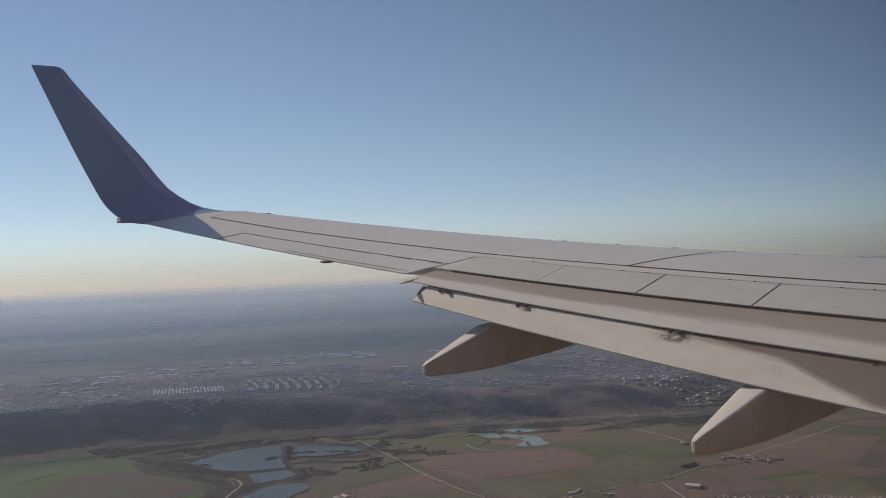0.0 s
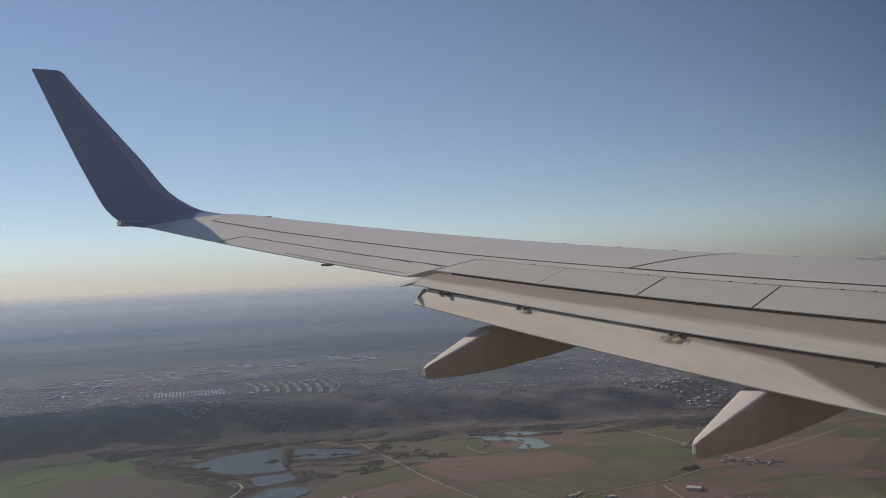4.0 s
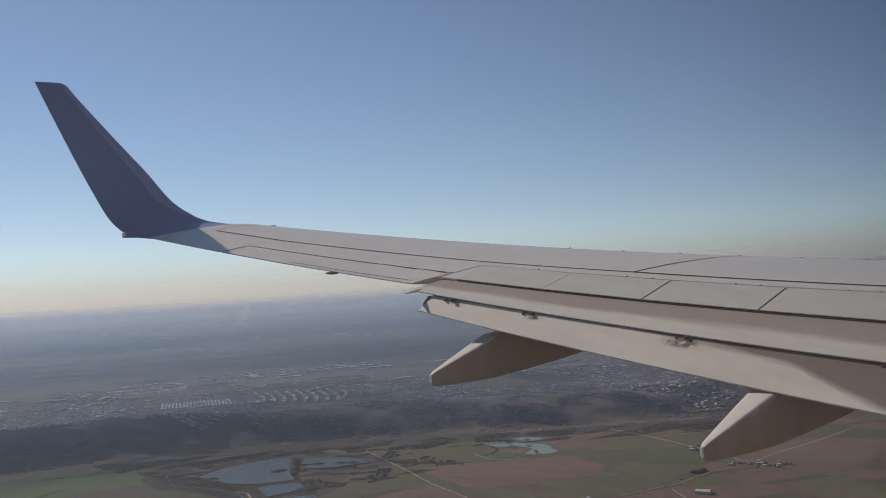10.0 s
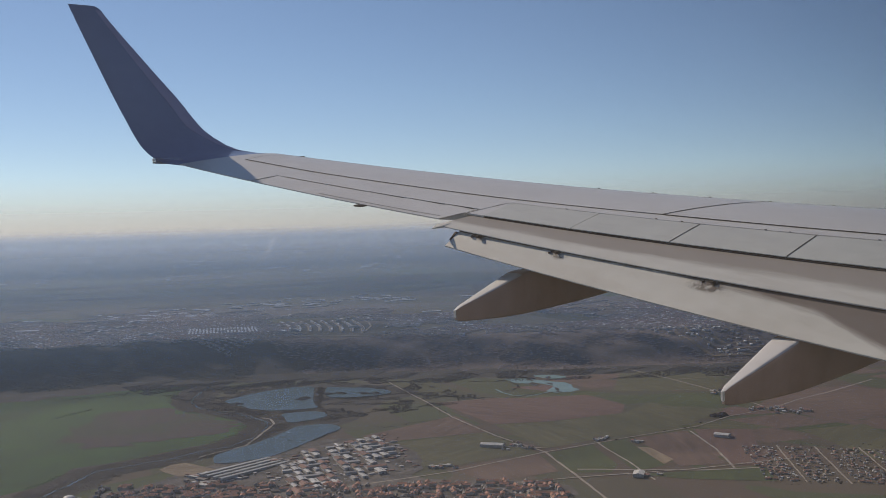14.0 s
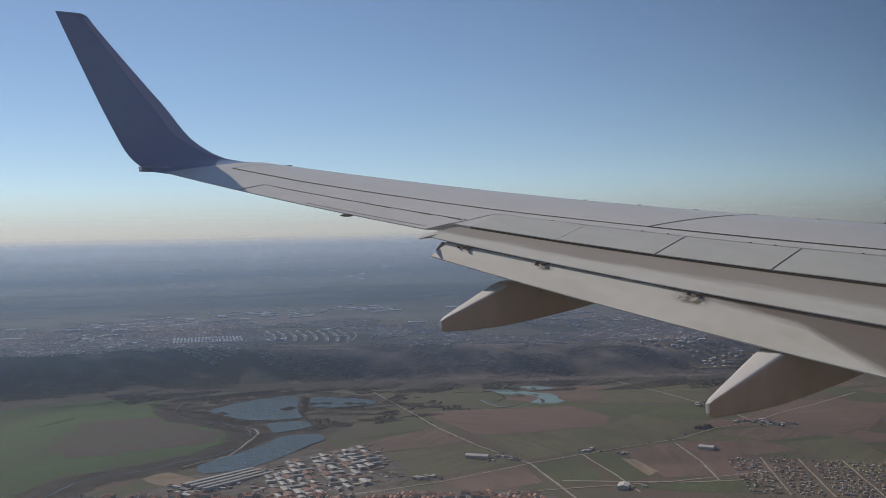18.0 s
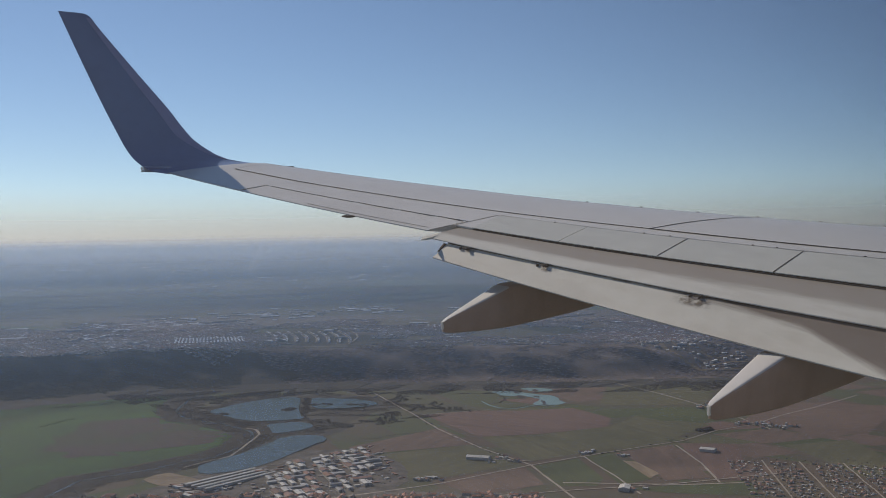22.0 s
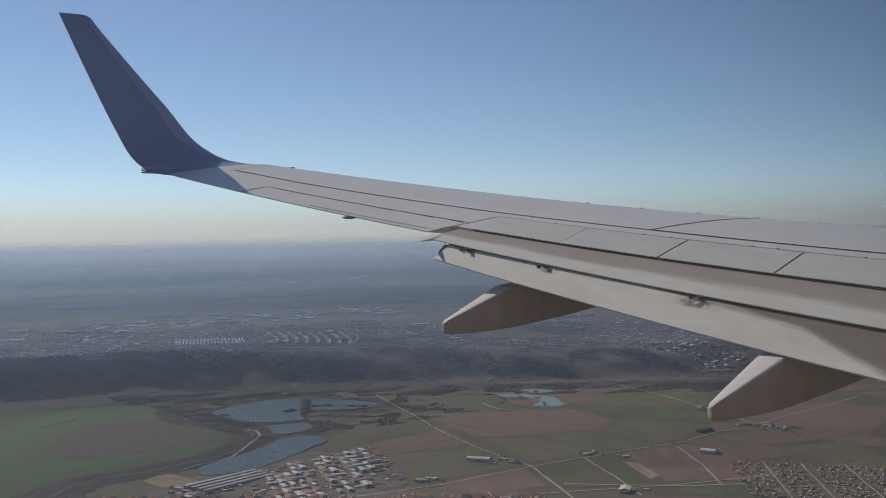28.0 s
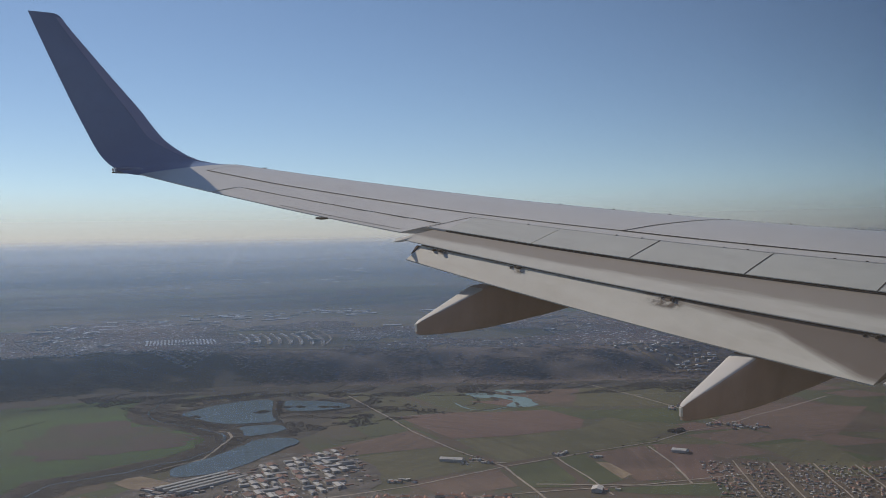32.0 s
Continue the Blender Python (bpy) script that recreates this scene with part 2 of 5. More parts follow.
def loft(sections, closed=True, caps=True):
    """A bmesh skinned over equal rings of points."""
    bm = bmesh.new()
    rings = [[bm.verts.new(p) for p in s] for s in sections]
    k = len(rings[0])
    for a, b in zip(rings, rings[1:]):
        for i in range(k if closed else k - 1):
            j = (i + 1) % k
            bm.faces.new((a[i], a[j], b[j], b[i]))
    if caps and closed:
        bm.faces.new(rings[0][::-1])
        bm.faces.new(rings[-1])
    return bm


def smooth_all(ob, angle=35):
    me = ob.data
    me.polygons.foreach_set("use_smooth", [True] * len(me.polygons))
    sharp = math.cos(radians(angle))
    bm = bmesh.new()
    bm.from_mesh(me)
    for e in bm.edges:
        if len(e.link_faces) == 2 and e.link_faces[0].normal.dot(e.link_faces[1].normal) < sharp:
            e.smooth = False
    bm.to_mesh(me)
    bm.free()
    return ob


# ---- the wing ----
def x_lead(y):
    return -0.523 * y - 0.02


def x_trail(y):
    return -9.235 - 0.247 * (y - 11.46)


def z_trail(y):
    return 0.745 + 0.112 * (y - 7.65) + 0.0045 * (y - 7.65) ** 2


def fullness(c):
    c = min(max(c, 0.0), 1.0)
    return 10 * (0.2969 * math.sqrt(c) - 0.126 * c - 0.3516 * c ** 2 + 0.2843 * c ** 3 - 0.1036 * c ** 4)


def wing_top(y, c, lift=0.0):
    """A point of the upper skin at span y and chord share c."""
    chord = x_lead(y) - x_trail(y)
    deep = 0.045 + 0.0015 * max(0, 11.5 - y)
    return Vector((x_lead(y) - c * chord, y, z_trail(y) + deep * chord * fullness(c) + lift))


def wing_low(y, c):
    chord = x_lead(y) - x_trail(y)
    return Vector((x_lead(y) - c * chord, y, z_trail(y) - 0.055 * chord * fullness(c) - 0.012))


wing = tagged(new("airliner_wing"), "light grey airliner wing with extended flaps and dark blue upswept tip", "aircraft wing")
wing.matrix_world = AIRCRAFT
SHARES = [0, 0.004, 0.012, 0.025, 0.045, 0.075, 0.11, 0.16, 0.22, 0.3, 0.38, 0.46, 0.54, 0.6, 0.66, 0.73, 0.8, 0.86, 0.92, 0.97, 1.0]


def wing_ring(y, c0, c1):
    cs = [c0] + [c for c in SHARES if c0 + 0.003 < c < c1 - 0.003] + [c1]
    tops = [wing_top(y, c) for c in cs]
    lows = [wing_low(y, c) for c in cs]
    if c0 == 0:
        lows = lows[1:]
    return tops[::-1] + lows


def spans(a, b, n):
    return [a + (b - a) * i / n for i in range(n + 1)]


def wing_part(name, ya, yb, c0, c1, mat, label="", n=12):
    return smooth_all(part(name, loft([wing_ring(y, c0, c1) for y in spans(ya, yb, n)]), mat, wing, label))


def ribbon(name, pts, width, mat, lift=0.003, label=""):
    """A narrow seam on the upper skin through (span, share) pairs."""
    vs, fs = [], []
    fine = []
    for (ya, ca), (yb, cb) in zip(pts, pts[1:]):
        fine += [(ya + (yb - ya) * i / 8, ca + (cb - ca) * i / 8) for i in range(8)]
    fine.append(pts[-1])
    line = [wing_top(y, c, lift) for y, c in fine]
    for i, p in enumerate(line):
        d = (line[min(i + 1, len(line) - 1)] - line[max(i - 1, 0)]).normalized()
        s = d.cross(Vector((0, 0, 1))).normalized() * width / 2
        vs += [p - s, p + s]
        if i:
            fs.append((2 * i - 2, 2 * i - 1, 2 * i + 1, 2 * i))
    return mesh_object(name, vs, fs, mat, wing, label)


inner = wing_part("inner_wing_panel", 1.9, 11.42, 0.13, 0.66, WING_GREY, n=20)
outer = wing_part("outer_wing_panel", 11.42, 14.9, 0.13, 0.805, WING_GREY)
tip_box = wing_part("tip_panel", 14.9, 16.5, 0.13, 1.0, WING_GREY)
# leading-edge slats, one by one
for ya, yb in ((5.4, 7.95), (7.965, 10.5), (10.515, 13.1), (13.115, 15.75), (15.765, 16.5)):
    wing_part("slat", ya, yb, 0.0, 0.126, SLAT_GREY, "pale grey leading-edge slat", 6)
wing_part("aileron", 11.47, 14.87, 0.815, 1.0, WING_GREY, "grey aileron", 8)


def spoiler(ya, yb):
    rings = []
    for y0, s in ((ya, 0), (yb, 0)):
        ring = []
        for i in range(7):
            c = 0.667 + (0.884 - 0.667) * i / 6
            y = y0 - 0.24 * i / 6
            ring.append(wing_top(y, c, 0.004))
        ring += [p - Vector((0, 0, 0.008 + 0.028 * k / 6)) for k, p in enumerate(ring[::-1])]
        rings.append(ring)
    mid = [[a.lerp(b, k / 5) for a, b in zip(*rings)] for k in range(6)]
    return smooth_all(part("spoiler", loft(mid), SPOILER_GREY, wing, "flat grey spoiler panel"))


SPOILER_EDGES = (4.45, 5.45, 6.65, 7.86, 9.07, 10.25, 11.42)
for a, b in zip(SPOILER_EDGES, SPOILER_EDGES[1:]):
    spoiler(a + 0.005, b - 0.005)

# dark fillers that paint the shade under the spoilers' rear edges, and behind the aileron's hinge
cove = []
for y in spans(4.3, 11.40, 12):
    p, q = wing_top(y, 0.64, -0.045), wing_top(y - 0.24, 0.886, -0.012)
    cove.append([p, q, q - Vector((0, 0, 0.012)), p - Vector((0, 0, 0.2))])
part("flap_cove", loft(cove), GAP_SHADE_AND_FITTINGS, wing, "dark filler painting the shade behind the spoilers")
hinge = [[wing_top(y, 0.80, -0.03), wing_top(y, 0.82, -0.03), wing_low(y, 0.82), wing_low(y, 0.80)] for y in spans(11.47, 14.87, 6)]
part("aileron_gap_shade", loft(hinge), GAP_SHADE_AND_FITTINGS, wing)


fixed = []
for k in range(7):
    c = 0.667 + 0.217 * k / 6
    a, b = wing_top(11.41 - 0.24 * k / 6, c, 0.002), wing_top(11.44, c, 0.002)
    fixed.append([a, b, b - Vector((0, 0, 0.02)), a - Vector((0, 0, 0.02))])
part("fixed_panel", loft(fixed), WING_GREY, wing, "grey fixed panel between spoiler and aileron")


def drop(y, a, b):
    return z_trail(y) - (a + (b - a) * (11.6 - y) / 5.6)


def flap_ring(front, rear, bulge, thick, crease=0.0):
    """Section of a flap element between two edge points."""
    top, low = [], []
    for i in range(25):
        s = i / 24
        p = front.lerp(rear, s)
        rise = bulge * (1 - s) ** 1.3 * (1 - (1 - s) ** 6)
        top.append(p + Vector((0, 0, rise + (crease if 0.3 < s < 0.55 else 0))))
        low.append(p - Vector((0, 0, thick * (math.sin(math.pi * min(1, 0.12 + s * 0.86)) ** 0.7) * (1 - 0.55 * s) + 0.006)))
    return top + low[::-1]


def band_mapped(ob, depth):
    """Lays out how far each point of a flap lies behind the edge of its front band, for the band in its paint."""
    layer = ob.data.uv_layers.new(name="soot")
    for loop in ob.data.loops:
        c = ob.data.vertices[loop.vertex_index].co
        layer.data[loop.index].uv = (depth(c), c.y)


def vane_rear(y):
    return Vector((-9.306 + 0.187 * (11.03 - y), y, drop(y, 0.04, 0.09)))


def flap_rear(y):
    return Vector((-9.50 + 0.104 * (11.05 - y), y, drop(y, 0.20, 0.345)))


rings = []
for y in spans(4.6, 11.36, 20):
    rings.append(flap_ring(wing_top(y, 0.80, -0.055), vane_rear(y), 0.045, 0.06))
rings.append(flap_ring(wing_top(11.40, 0.86, -0.09), Vector((-9.55, 11.18, drop(11.2, 0.04, 0.045))), 0.04, 0.03))
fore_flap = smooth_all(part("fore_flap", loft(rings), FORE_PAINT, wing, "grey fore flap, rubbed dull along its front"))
band_mapped(fore_flap, lambda c: (wing_top(c.y, 0.80).x - c.x) / (wing_top(c.y, 0.80).x - vane_rear(c.y).x) - 0.70)
rings = []
for y in spans(5.62, 11.02, 48):
    front = vane_rear(y) + Vector((0.17, 0, -0.01))
    rings.append(flap_ring(front, flap_rear(y), 0.08 - 0.006 * (11.2 - y), 0.085))
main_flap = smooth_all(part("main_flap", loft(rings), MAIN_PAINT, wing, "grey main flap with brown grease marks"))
# the brown band reaches further back towards the inboard end
band_mapped(main_flap, lambda c: (vane_rear(c.y).x + 0.17 - c.x) / (vane_rear(c.y).x + 0.17 - flap_rear(c.y).x) - 0.10 - 0.46 * min(1.0, max(0.0, (8.6 - c.y) / 3.0)) ** 0.6 - 0.40 * min(1.0, max(0.0, (6.7 - c.y) / 1.0)))


def flap_skin(y, s):
    p = (vane_rear(y) + Vector((0.17, 0, -0.01))).lerp(flap_rear(y), s)
    return p + Vector((0, 0, (0.08 - 0.006 * (11.2 - y)) * (1 - s) ** 1.3 * (1 - (1 - s) ** 6) + 0.004))


for y0, wide in ((10.70, 0.15), (9.60, 0.22), (7.82, 0.32)):
    vs, fs, lay = [], [], []
    for i in range(9):
        for j in range(7):
            s = 0.20 + 0.36 * j / 6
            lay.append((i / 4 - 1, j / 3 - 1))
            vs.append(flap_skin(y0 + wide * (i / 4 - 1) * (0.5 + 0.5 * j / 6) - 0.05 * j / 6, s))
            if i and j:
                fs.append((7 * i - 8 + j, 7 * i - 7 + j, 7 * i + j, 7 * i + j - 1))
    mesh_object("grease_stain", vs, fs, SOOT, main_flap, "brown grease stain below the flap link", uv=lay)
rings = [flap_ring(vane_rear(y) + Vector((0.17, 0, -0.01)), flap_rear(y) + Vector((0, 0, 0.03)), 0.05, 0.085) for y in spans(4.2, 5.54, 5)]
smooth_all(part("inboard_flap", loft(rings), FLAP_GREY, wing, "grey inboard flap end panel"))
# dark filler that paints the shade in the slot between the two flap elements
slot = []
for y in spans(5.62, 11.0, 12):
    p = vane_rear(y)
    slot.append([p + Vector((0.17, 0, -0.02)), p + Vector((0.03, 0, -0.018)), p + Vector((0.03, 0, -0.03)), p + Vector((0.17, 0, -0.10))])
part("flap_slot_shade", loft(slot), GAP_SHADE_AND_FITTINGS, wing, "dark filler painting the shade in the slot between the flaps")
end_plate = [vane_rear(11.03) + Vector((0.12, 0.0, -0.055)), vane_rear(11.03) + Vector((0.0, 0.0, -0.03)), flap_rear(11.03) + Vector((0.10, 0.0, 0.055)), flap_rear(11.03) + Vector((0.16, 0.0, 0.0))]
part("flap_end_rib", loft([[p + Vector((0, s, 0)) for p in end_plate] for s in (0.0, 0.03)]), GAP_SHADE_AND_FITTINGS, wing)


def box_bm(size, at, turn=None, bevel=0.0):
    bm = bmesh.new()
    bmesh.ops.create_cube(bm, size=1.0, matrix=Matrix.Translation(at) @ (turn or Matrix()) @ Matrix.Diagonal((*size, 1)))
    if bevel:
        bmesh.ops.bevel(bm, geom=bm.edges[:], offset=bevel, segments=2, affect="EDGES")
    return bm


for y in (10.72, 9.62, 7.82, 5.95):
    p = vane_rear(y) + Vector((0.005, 0, -0.042))
    link = part("flap_link", box_bm((0.07, 0.13, 0.024), p + Vector((0.02, 0, 0.012)), bevel=0.006), STEEL, wing, "greasy steel flap link")
    for s in (-0.055, 0.055):
        part("lug", box_bm((0.10, 0.016, 0.026), p + Vector((0.0, s, 0.008)), bevel=0.004), GAP_SHADE_AND_FITTINGS, link)


def fairing(y0, drop_z, long):
    """A canoe-shaped flap-track fairing: flat sides, a flat sloping tail top and a blunt pointed tail."""
    rows = [(-5.6, 0.02, 0.72, 0.62), (-6.2, 0.10, 0.74, 0.47), (-6.9, 0.14, 0.72, 0.35), (-7.6, 0.15, 0.68, 0.285), (-8.3, 0.15, 0.655, 0.235),
            (-8.8, 0.15, 0.68, 0.215), (-9.15, 0.148, 0.672, 0.205), (-9.22, 0.145, 0.66, 0.205), (-9.5, 0.108, 0.567, 0.208), (-9.8, 0.066, 0.466, 0.225), (-10.0, 0.036, 0.398, 0.243), (-10.05, 0.02, 0.37, 0.262)]
    rings = []
    for x, w, up, down in rows:
        ring = []
        for k in range(28):
            a = 2 * math.pi * (k + 0.5) / 28
            cx, cz = math.cos(a), math.sin(a)
            sx = math.copysign(abs(cx) ** 0.22, cx)
            sz = math.copysign(abs(cz) ** 0.22, cz)
            mid, half = (up + down) / 2, (up - down) / 2
            ring.append(Vector((x + long, y0 + w * sx * (1.0 if sz > 0 else 0.80), drop_z + mid + half * sz)))
        rings.append(ring)
    body = smooth_all(part("flap_track_fairing", loft(rings), FAIRING_SHADED, wing, "grey canoe-shaped flap track fairing with pointed tail"), 28)
    body.data.materials.append(FAIRING_TOP_LIT)
    # upward faces of the tail get the sunlit copy of the paint
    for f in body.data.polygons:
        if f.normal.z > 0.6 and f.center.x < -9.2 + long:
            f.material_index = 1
    tip = Vector((-10.055 + long, y0, drop_z + 0.33))
    part("tail_cap", box_bm((0.02, 0.036, 0.09), tip, bevel=0.008), LAMP_GLASS, body, "small pale tail cap")
    return body


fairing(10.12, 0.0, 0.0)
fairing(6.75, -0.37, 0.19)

# winglet: sections as leading and trailing points, from the tip panel upwards
TIP = [(16.5, -8.65, 2.08, -10.48, 2.075), (16.8, -8.98, 2.14, -10.60, 2.12), (17.0, -9.36, 2.27, -10.66, 2.185), (17.22, -9.685, 2.54, -10.735, 2.32), (17.36, -9.845, 2.79, -10.81, 2.50), (17.48, -10.02, 3.11, -10.92, 2.83),
       (17.6, -10.27, 3.48, -11.07, 3.28), (17.75, -10.655, 4.04, -11.29, 3.97), (17.86, -10.93, 4.45, -11.455, 4.50), (17.9, -11.015, 4.60, -11.50, 4.66), (17.905, -11.10, 4.658, -11.505, 4.688)]


def eased(rows, times=4):
    """Rows of numbers with more rows eased in between them."""
    out = []
    for i in range(len(rows) - 1):
        p0, p1, p2, p3 = (rows[min(max(i + k, 0), len(rows) - 1)] for k in (-1, 0, 1, 2))
        for k in range(times):
            t = k / times
            out.append(tuple(0.5 * (2 * b + (c - a) * t + (2 * a - 5 * b + 4 * c - d) * t * t + (3 * b - a - 3 * c + d) * t ** 3) for a, b, c, d in zip(p0, p1, p2, p3)))
    return out + [rows[-1]]


TIP = eased(TIP)
rings = []
for i, (y, xl, zl, xt, zt) in enumerate(TIP):
    a, b = Vector((xl, y, zl)), Vector((xt, y, zt))
    nxt, prv = TIP[min(i + 1, len(TIP) - 1)], TIP[max(i - 1, 0)]
    rise = Vector((0, nxt[0] - prv[0], (nxt[2] + nxt[4] - prv[2] - prv[4]) / 2)).normalized()
    out = Vector((0, -rise.z, rise.y))
    th = 0.05 * (a - b).length
    top = [a.lerp(b, c) + out * th * fullness(c) for c in SHARES]
    low = [a.lerp(b, c) - out * (th * fullness(c) + 0.006) for c in SHARES[1:]]
    rings.append(top[::-1] + low)
winglet = smooth_all(part("winglet", loft(rings), NAVY, wing, "dark blue upswept winglet"), 50)
# a paler slate-blue strip along the winglet's leading edge
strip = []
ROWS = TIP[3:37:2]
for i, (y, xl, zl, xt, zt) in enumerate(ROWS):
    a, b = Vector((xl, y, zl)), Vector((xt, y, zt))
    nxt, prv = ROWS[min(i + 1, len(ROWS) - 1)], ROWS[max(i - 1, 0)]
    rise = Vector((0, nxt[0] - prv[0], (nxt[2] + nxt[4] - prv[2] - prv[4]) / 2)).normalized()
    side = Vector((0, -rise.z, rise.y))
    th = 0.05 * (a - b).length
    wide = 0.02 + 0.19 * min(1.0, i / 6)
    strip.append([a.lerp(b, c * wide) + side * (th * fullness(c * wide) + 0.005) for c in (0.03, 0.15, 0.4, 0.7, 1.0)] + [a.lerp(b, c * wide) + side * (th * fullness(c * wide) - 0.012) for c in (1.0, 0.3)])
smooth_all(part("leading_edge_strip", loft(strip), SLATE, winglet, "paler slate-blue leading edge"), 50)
foot = [Vector((-10.69, 17.02, 2.215)), Vector((-10.69, 17.02, 2.118)), Vector((-10.44, 16.90, 2.098)), Vector((-10.28, 16.80, 2.118)), Vector((-10.36, 16.85, 2.19))]
part("tail_foot", loft([[p + Vector((0.02, side, 0)) for p in foot] for side in (-0.03, 0.03)]), NAVY, winglet, "dark blue flat-bottomed tail foot")
part("navigation_lamp", box_bm((0.035, 0.045, 0.06), (-10.70, 17.02, 2.175), bevel=0.012), LAMP_GLASS, winglet, "small pale tail lamp")
part("lamp_mount", box_bm((0.04, 0.05, 0.02), (-10.695, 17.02, 2.135), bevel=0.005), GAP_SHADE_AND_FITTINGS, winglet)

# seams, hinge lines and fasteners of the upper skin
ribbon("skin_seam", [(16.15, 0.56), (14.8, 0.60), (11.8, 0.60), (9.7, 0.585)], 0.036, SEAM)
ribbon("skin_ledge", [(9.7, 0.585), (7.2, 0.592), (4.5, 0.592)], 0.055, SEAM)
ribbon("skin_seam", [(16.15, 0.56), (16.3, 0.3), (16.2, 0.16)], 0.010, SEAM)
ribbon("skin_seam", [(9.71, 0.585), (9.67, 0.45), (9.62, 0.34), (9.58, 0.24), (9.55, 0.16), (9.6, 0.11)], 0.028, SEAM)
ribbon("slat_seam", [(16.5, 0.13), (13.0, 0.13), (9.0, 0.13), (5.0, 0.13)], 0.010, SEAM)
for a, b in ((14.76, 13.98), (13.93, 13.25), (13.2, 12.6), (12.5, 11.95), (11.9, 11.5)):
    ribbon("aileron_hinge_seam", [(a, 0.808), (b, 0.808 + 0.004 * (14.8 - b))], 0.024, SEAM)
for y in SPOILER_EDGES[1:5]:
    ribbon("spoiler_gap", [(y, 0.667), (y - 0.12, 0.775), (y - 0.24, 0.884)], 0.012 if y < 10 else 0.006, SEAM, 0.007)
ribbon("aileron_tab_seam", [(13.6, 0.972), (12.5, 0.972), (11.56, 0.968)], 0.012, SEAM)
ribbon("aileron_end_seam", [(14.88, 0.83), (14.86, 0.99)], 0.020, SEAM)
ribbon("panel_seam", [(11.445, 0.665), (11.43, 0.80), (11.42, 0.90)], 0.020, SEAM)
ribbon("panel_seam", [(11.44, 0.90), (11.46, 0.995)], 0.022, SEAM)
ribbon("spoiler_hinge_seam", [(11.42, 0.661), (8.0, 0.657), (4.5, 0.657)], 0.010, SEAM)
for y, c in ((10.7, 0.655), (9.6, 0.655), (9.3, 0.655), (8.4, 0.655), (8.15, 0.655), (7.3, 0.655), (7.0, 0.655), (6.4, 0.655)):
    part("fastener", box_bm((0.018, 0.025, 0.008), wing_top(y, c, 0.003), bevel=0.002), STEEL, wing)
for k in range(7):
    y = 11.62 - 0.68 * k
    part("slat_fastener", box_bm((0.02, 0.028, 0.016), wing_top(y, 0.10, 0.006), bevel=0.004), GAP_SHADE_AND_FITTINGS, wing)
blister = bmesh.new()
bmesh.ops.create_uvsphere(blister, u_segments=16, v_segments=8, radius=1.0, matrix=Matrix.Translation(wing_low(12.78, 0.985) + Vector((-0.03, 0, -0.012))) @ Matrix.Diagonal((0.05, 0.15, 0.018, 1)))
part("vent_blister", blister, SEAM, wing, "dark blister under the aileron")
part("tip_lamp_cover", box_bm((0.05, 0.30, 0.014), wing_top(16.25, 0.02, 0.004), bevel=0.005), GAP_SHADE_AND_FITTINGS, wing, "dark lamp cover on the leading edge")


# ---- the land ----
BEND, REACH = 1800.0, 3100.0


def bluff_foot(x):
    """Where the valley floor ends: the bluff runs level at first, then bends towards the flight path."""
    return 3760 - 0.27 * max(0.0, x - 800) - 0.50 * max(0.0, x - 1480) + 0.25 * max(0.0, x - 3000)


def land(x, y):
    """Height of the ground: a flat valley floor, a bluff cut by gullies and a rolling plateau."""
    foot = bluff_foot(x) + 60 * noise.noise((x / 500, 0.3, 0))
    s = (y - foot) / (620 + 160 * noise.noise((x / 350, 7.1, 0)))
    s = min(max(s, 0.0), 1.0)
    s = s * s * (3 - 2 * s)
    gully = s * (1 - s) * 4 * (34 * noise.noise((x / 230 + y / 900, y / 520, 2.0)) + 15 * noise.noise((x / 90, y / 150, 6.0)))
    far = max(0.0, y - foot - 700)
    hills = min(far / 4000, 1.0) * max(0.0, 1 - far / 50000) * 32 * (noise.noise((x / 2600, y / 2600, 5.0)) + 0.25)
    return 90 * s + gully + hills


def place(x, y, z):
    """Distance is drawn together beyond BEND, keeping every direction from the aircraft, so that the far land fits inside five kilometres."""
    r = math.hypot(x, y)
    if r <= BEND:
        return (x, y, z)
    s = (BEND + REACH * (r - BEND) / (r - BEND + REACH)) / r
    return (x * s, y * s, HEIGHT - (HEIGHT - z) * s)


def ground_kind(x, y):
    foot = bluff_foot(x) + 60 * noise.noise((x / 500, 0.3, 0))
    d = y - foot
    if 680 < d < 2900 and x < 7500 and noise.noise((x / 900, y / 700, 15)) > -0.34:
        return 3
    if -40 < d < 640 + 120 * noise.noise((x / 300, y / 300, 1)):
        return 4 if x > 1850 + 420 * noise.noise((x / 260, y / 260, 17)) else 1
    if d > 0:
        if noise.noise((x / 1700, y / 800, 9)) > 0.30 and d > 2000:
            return 1
        return 2
    return 0


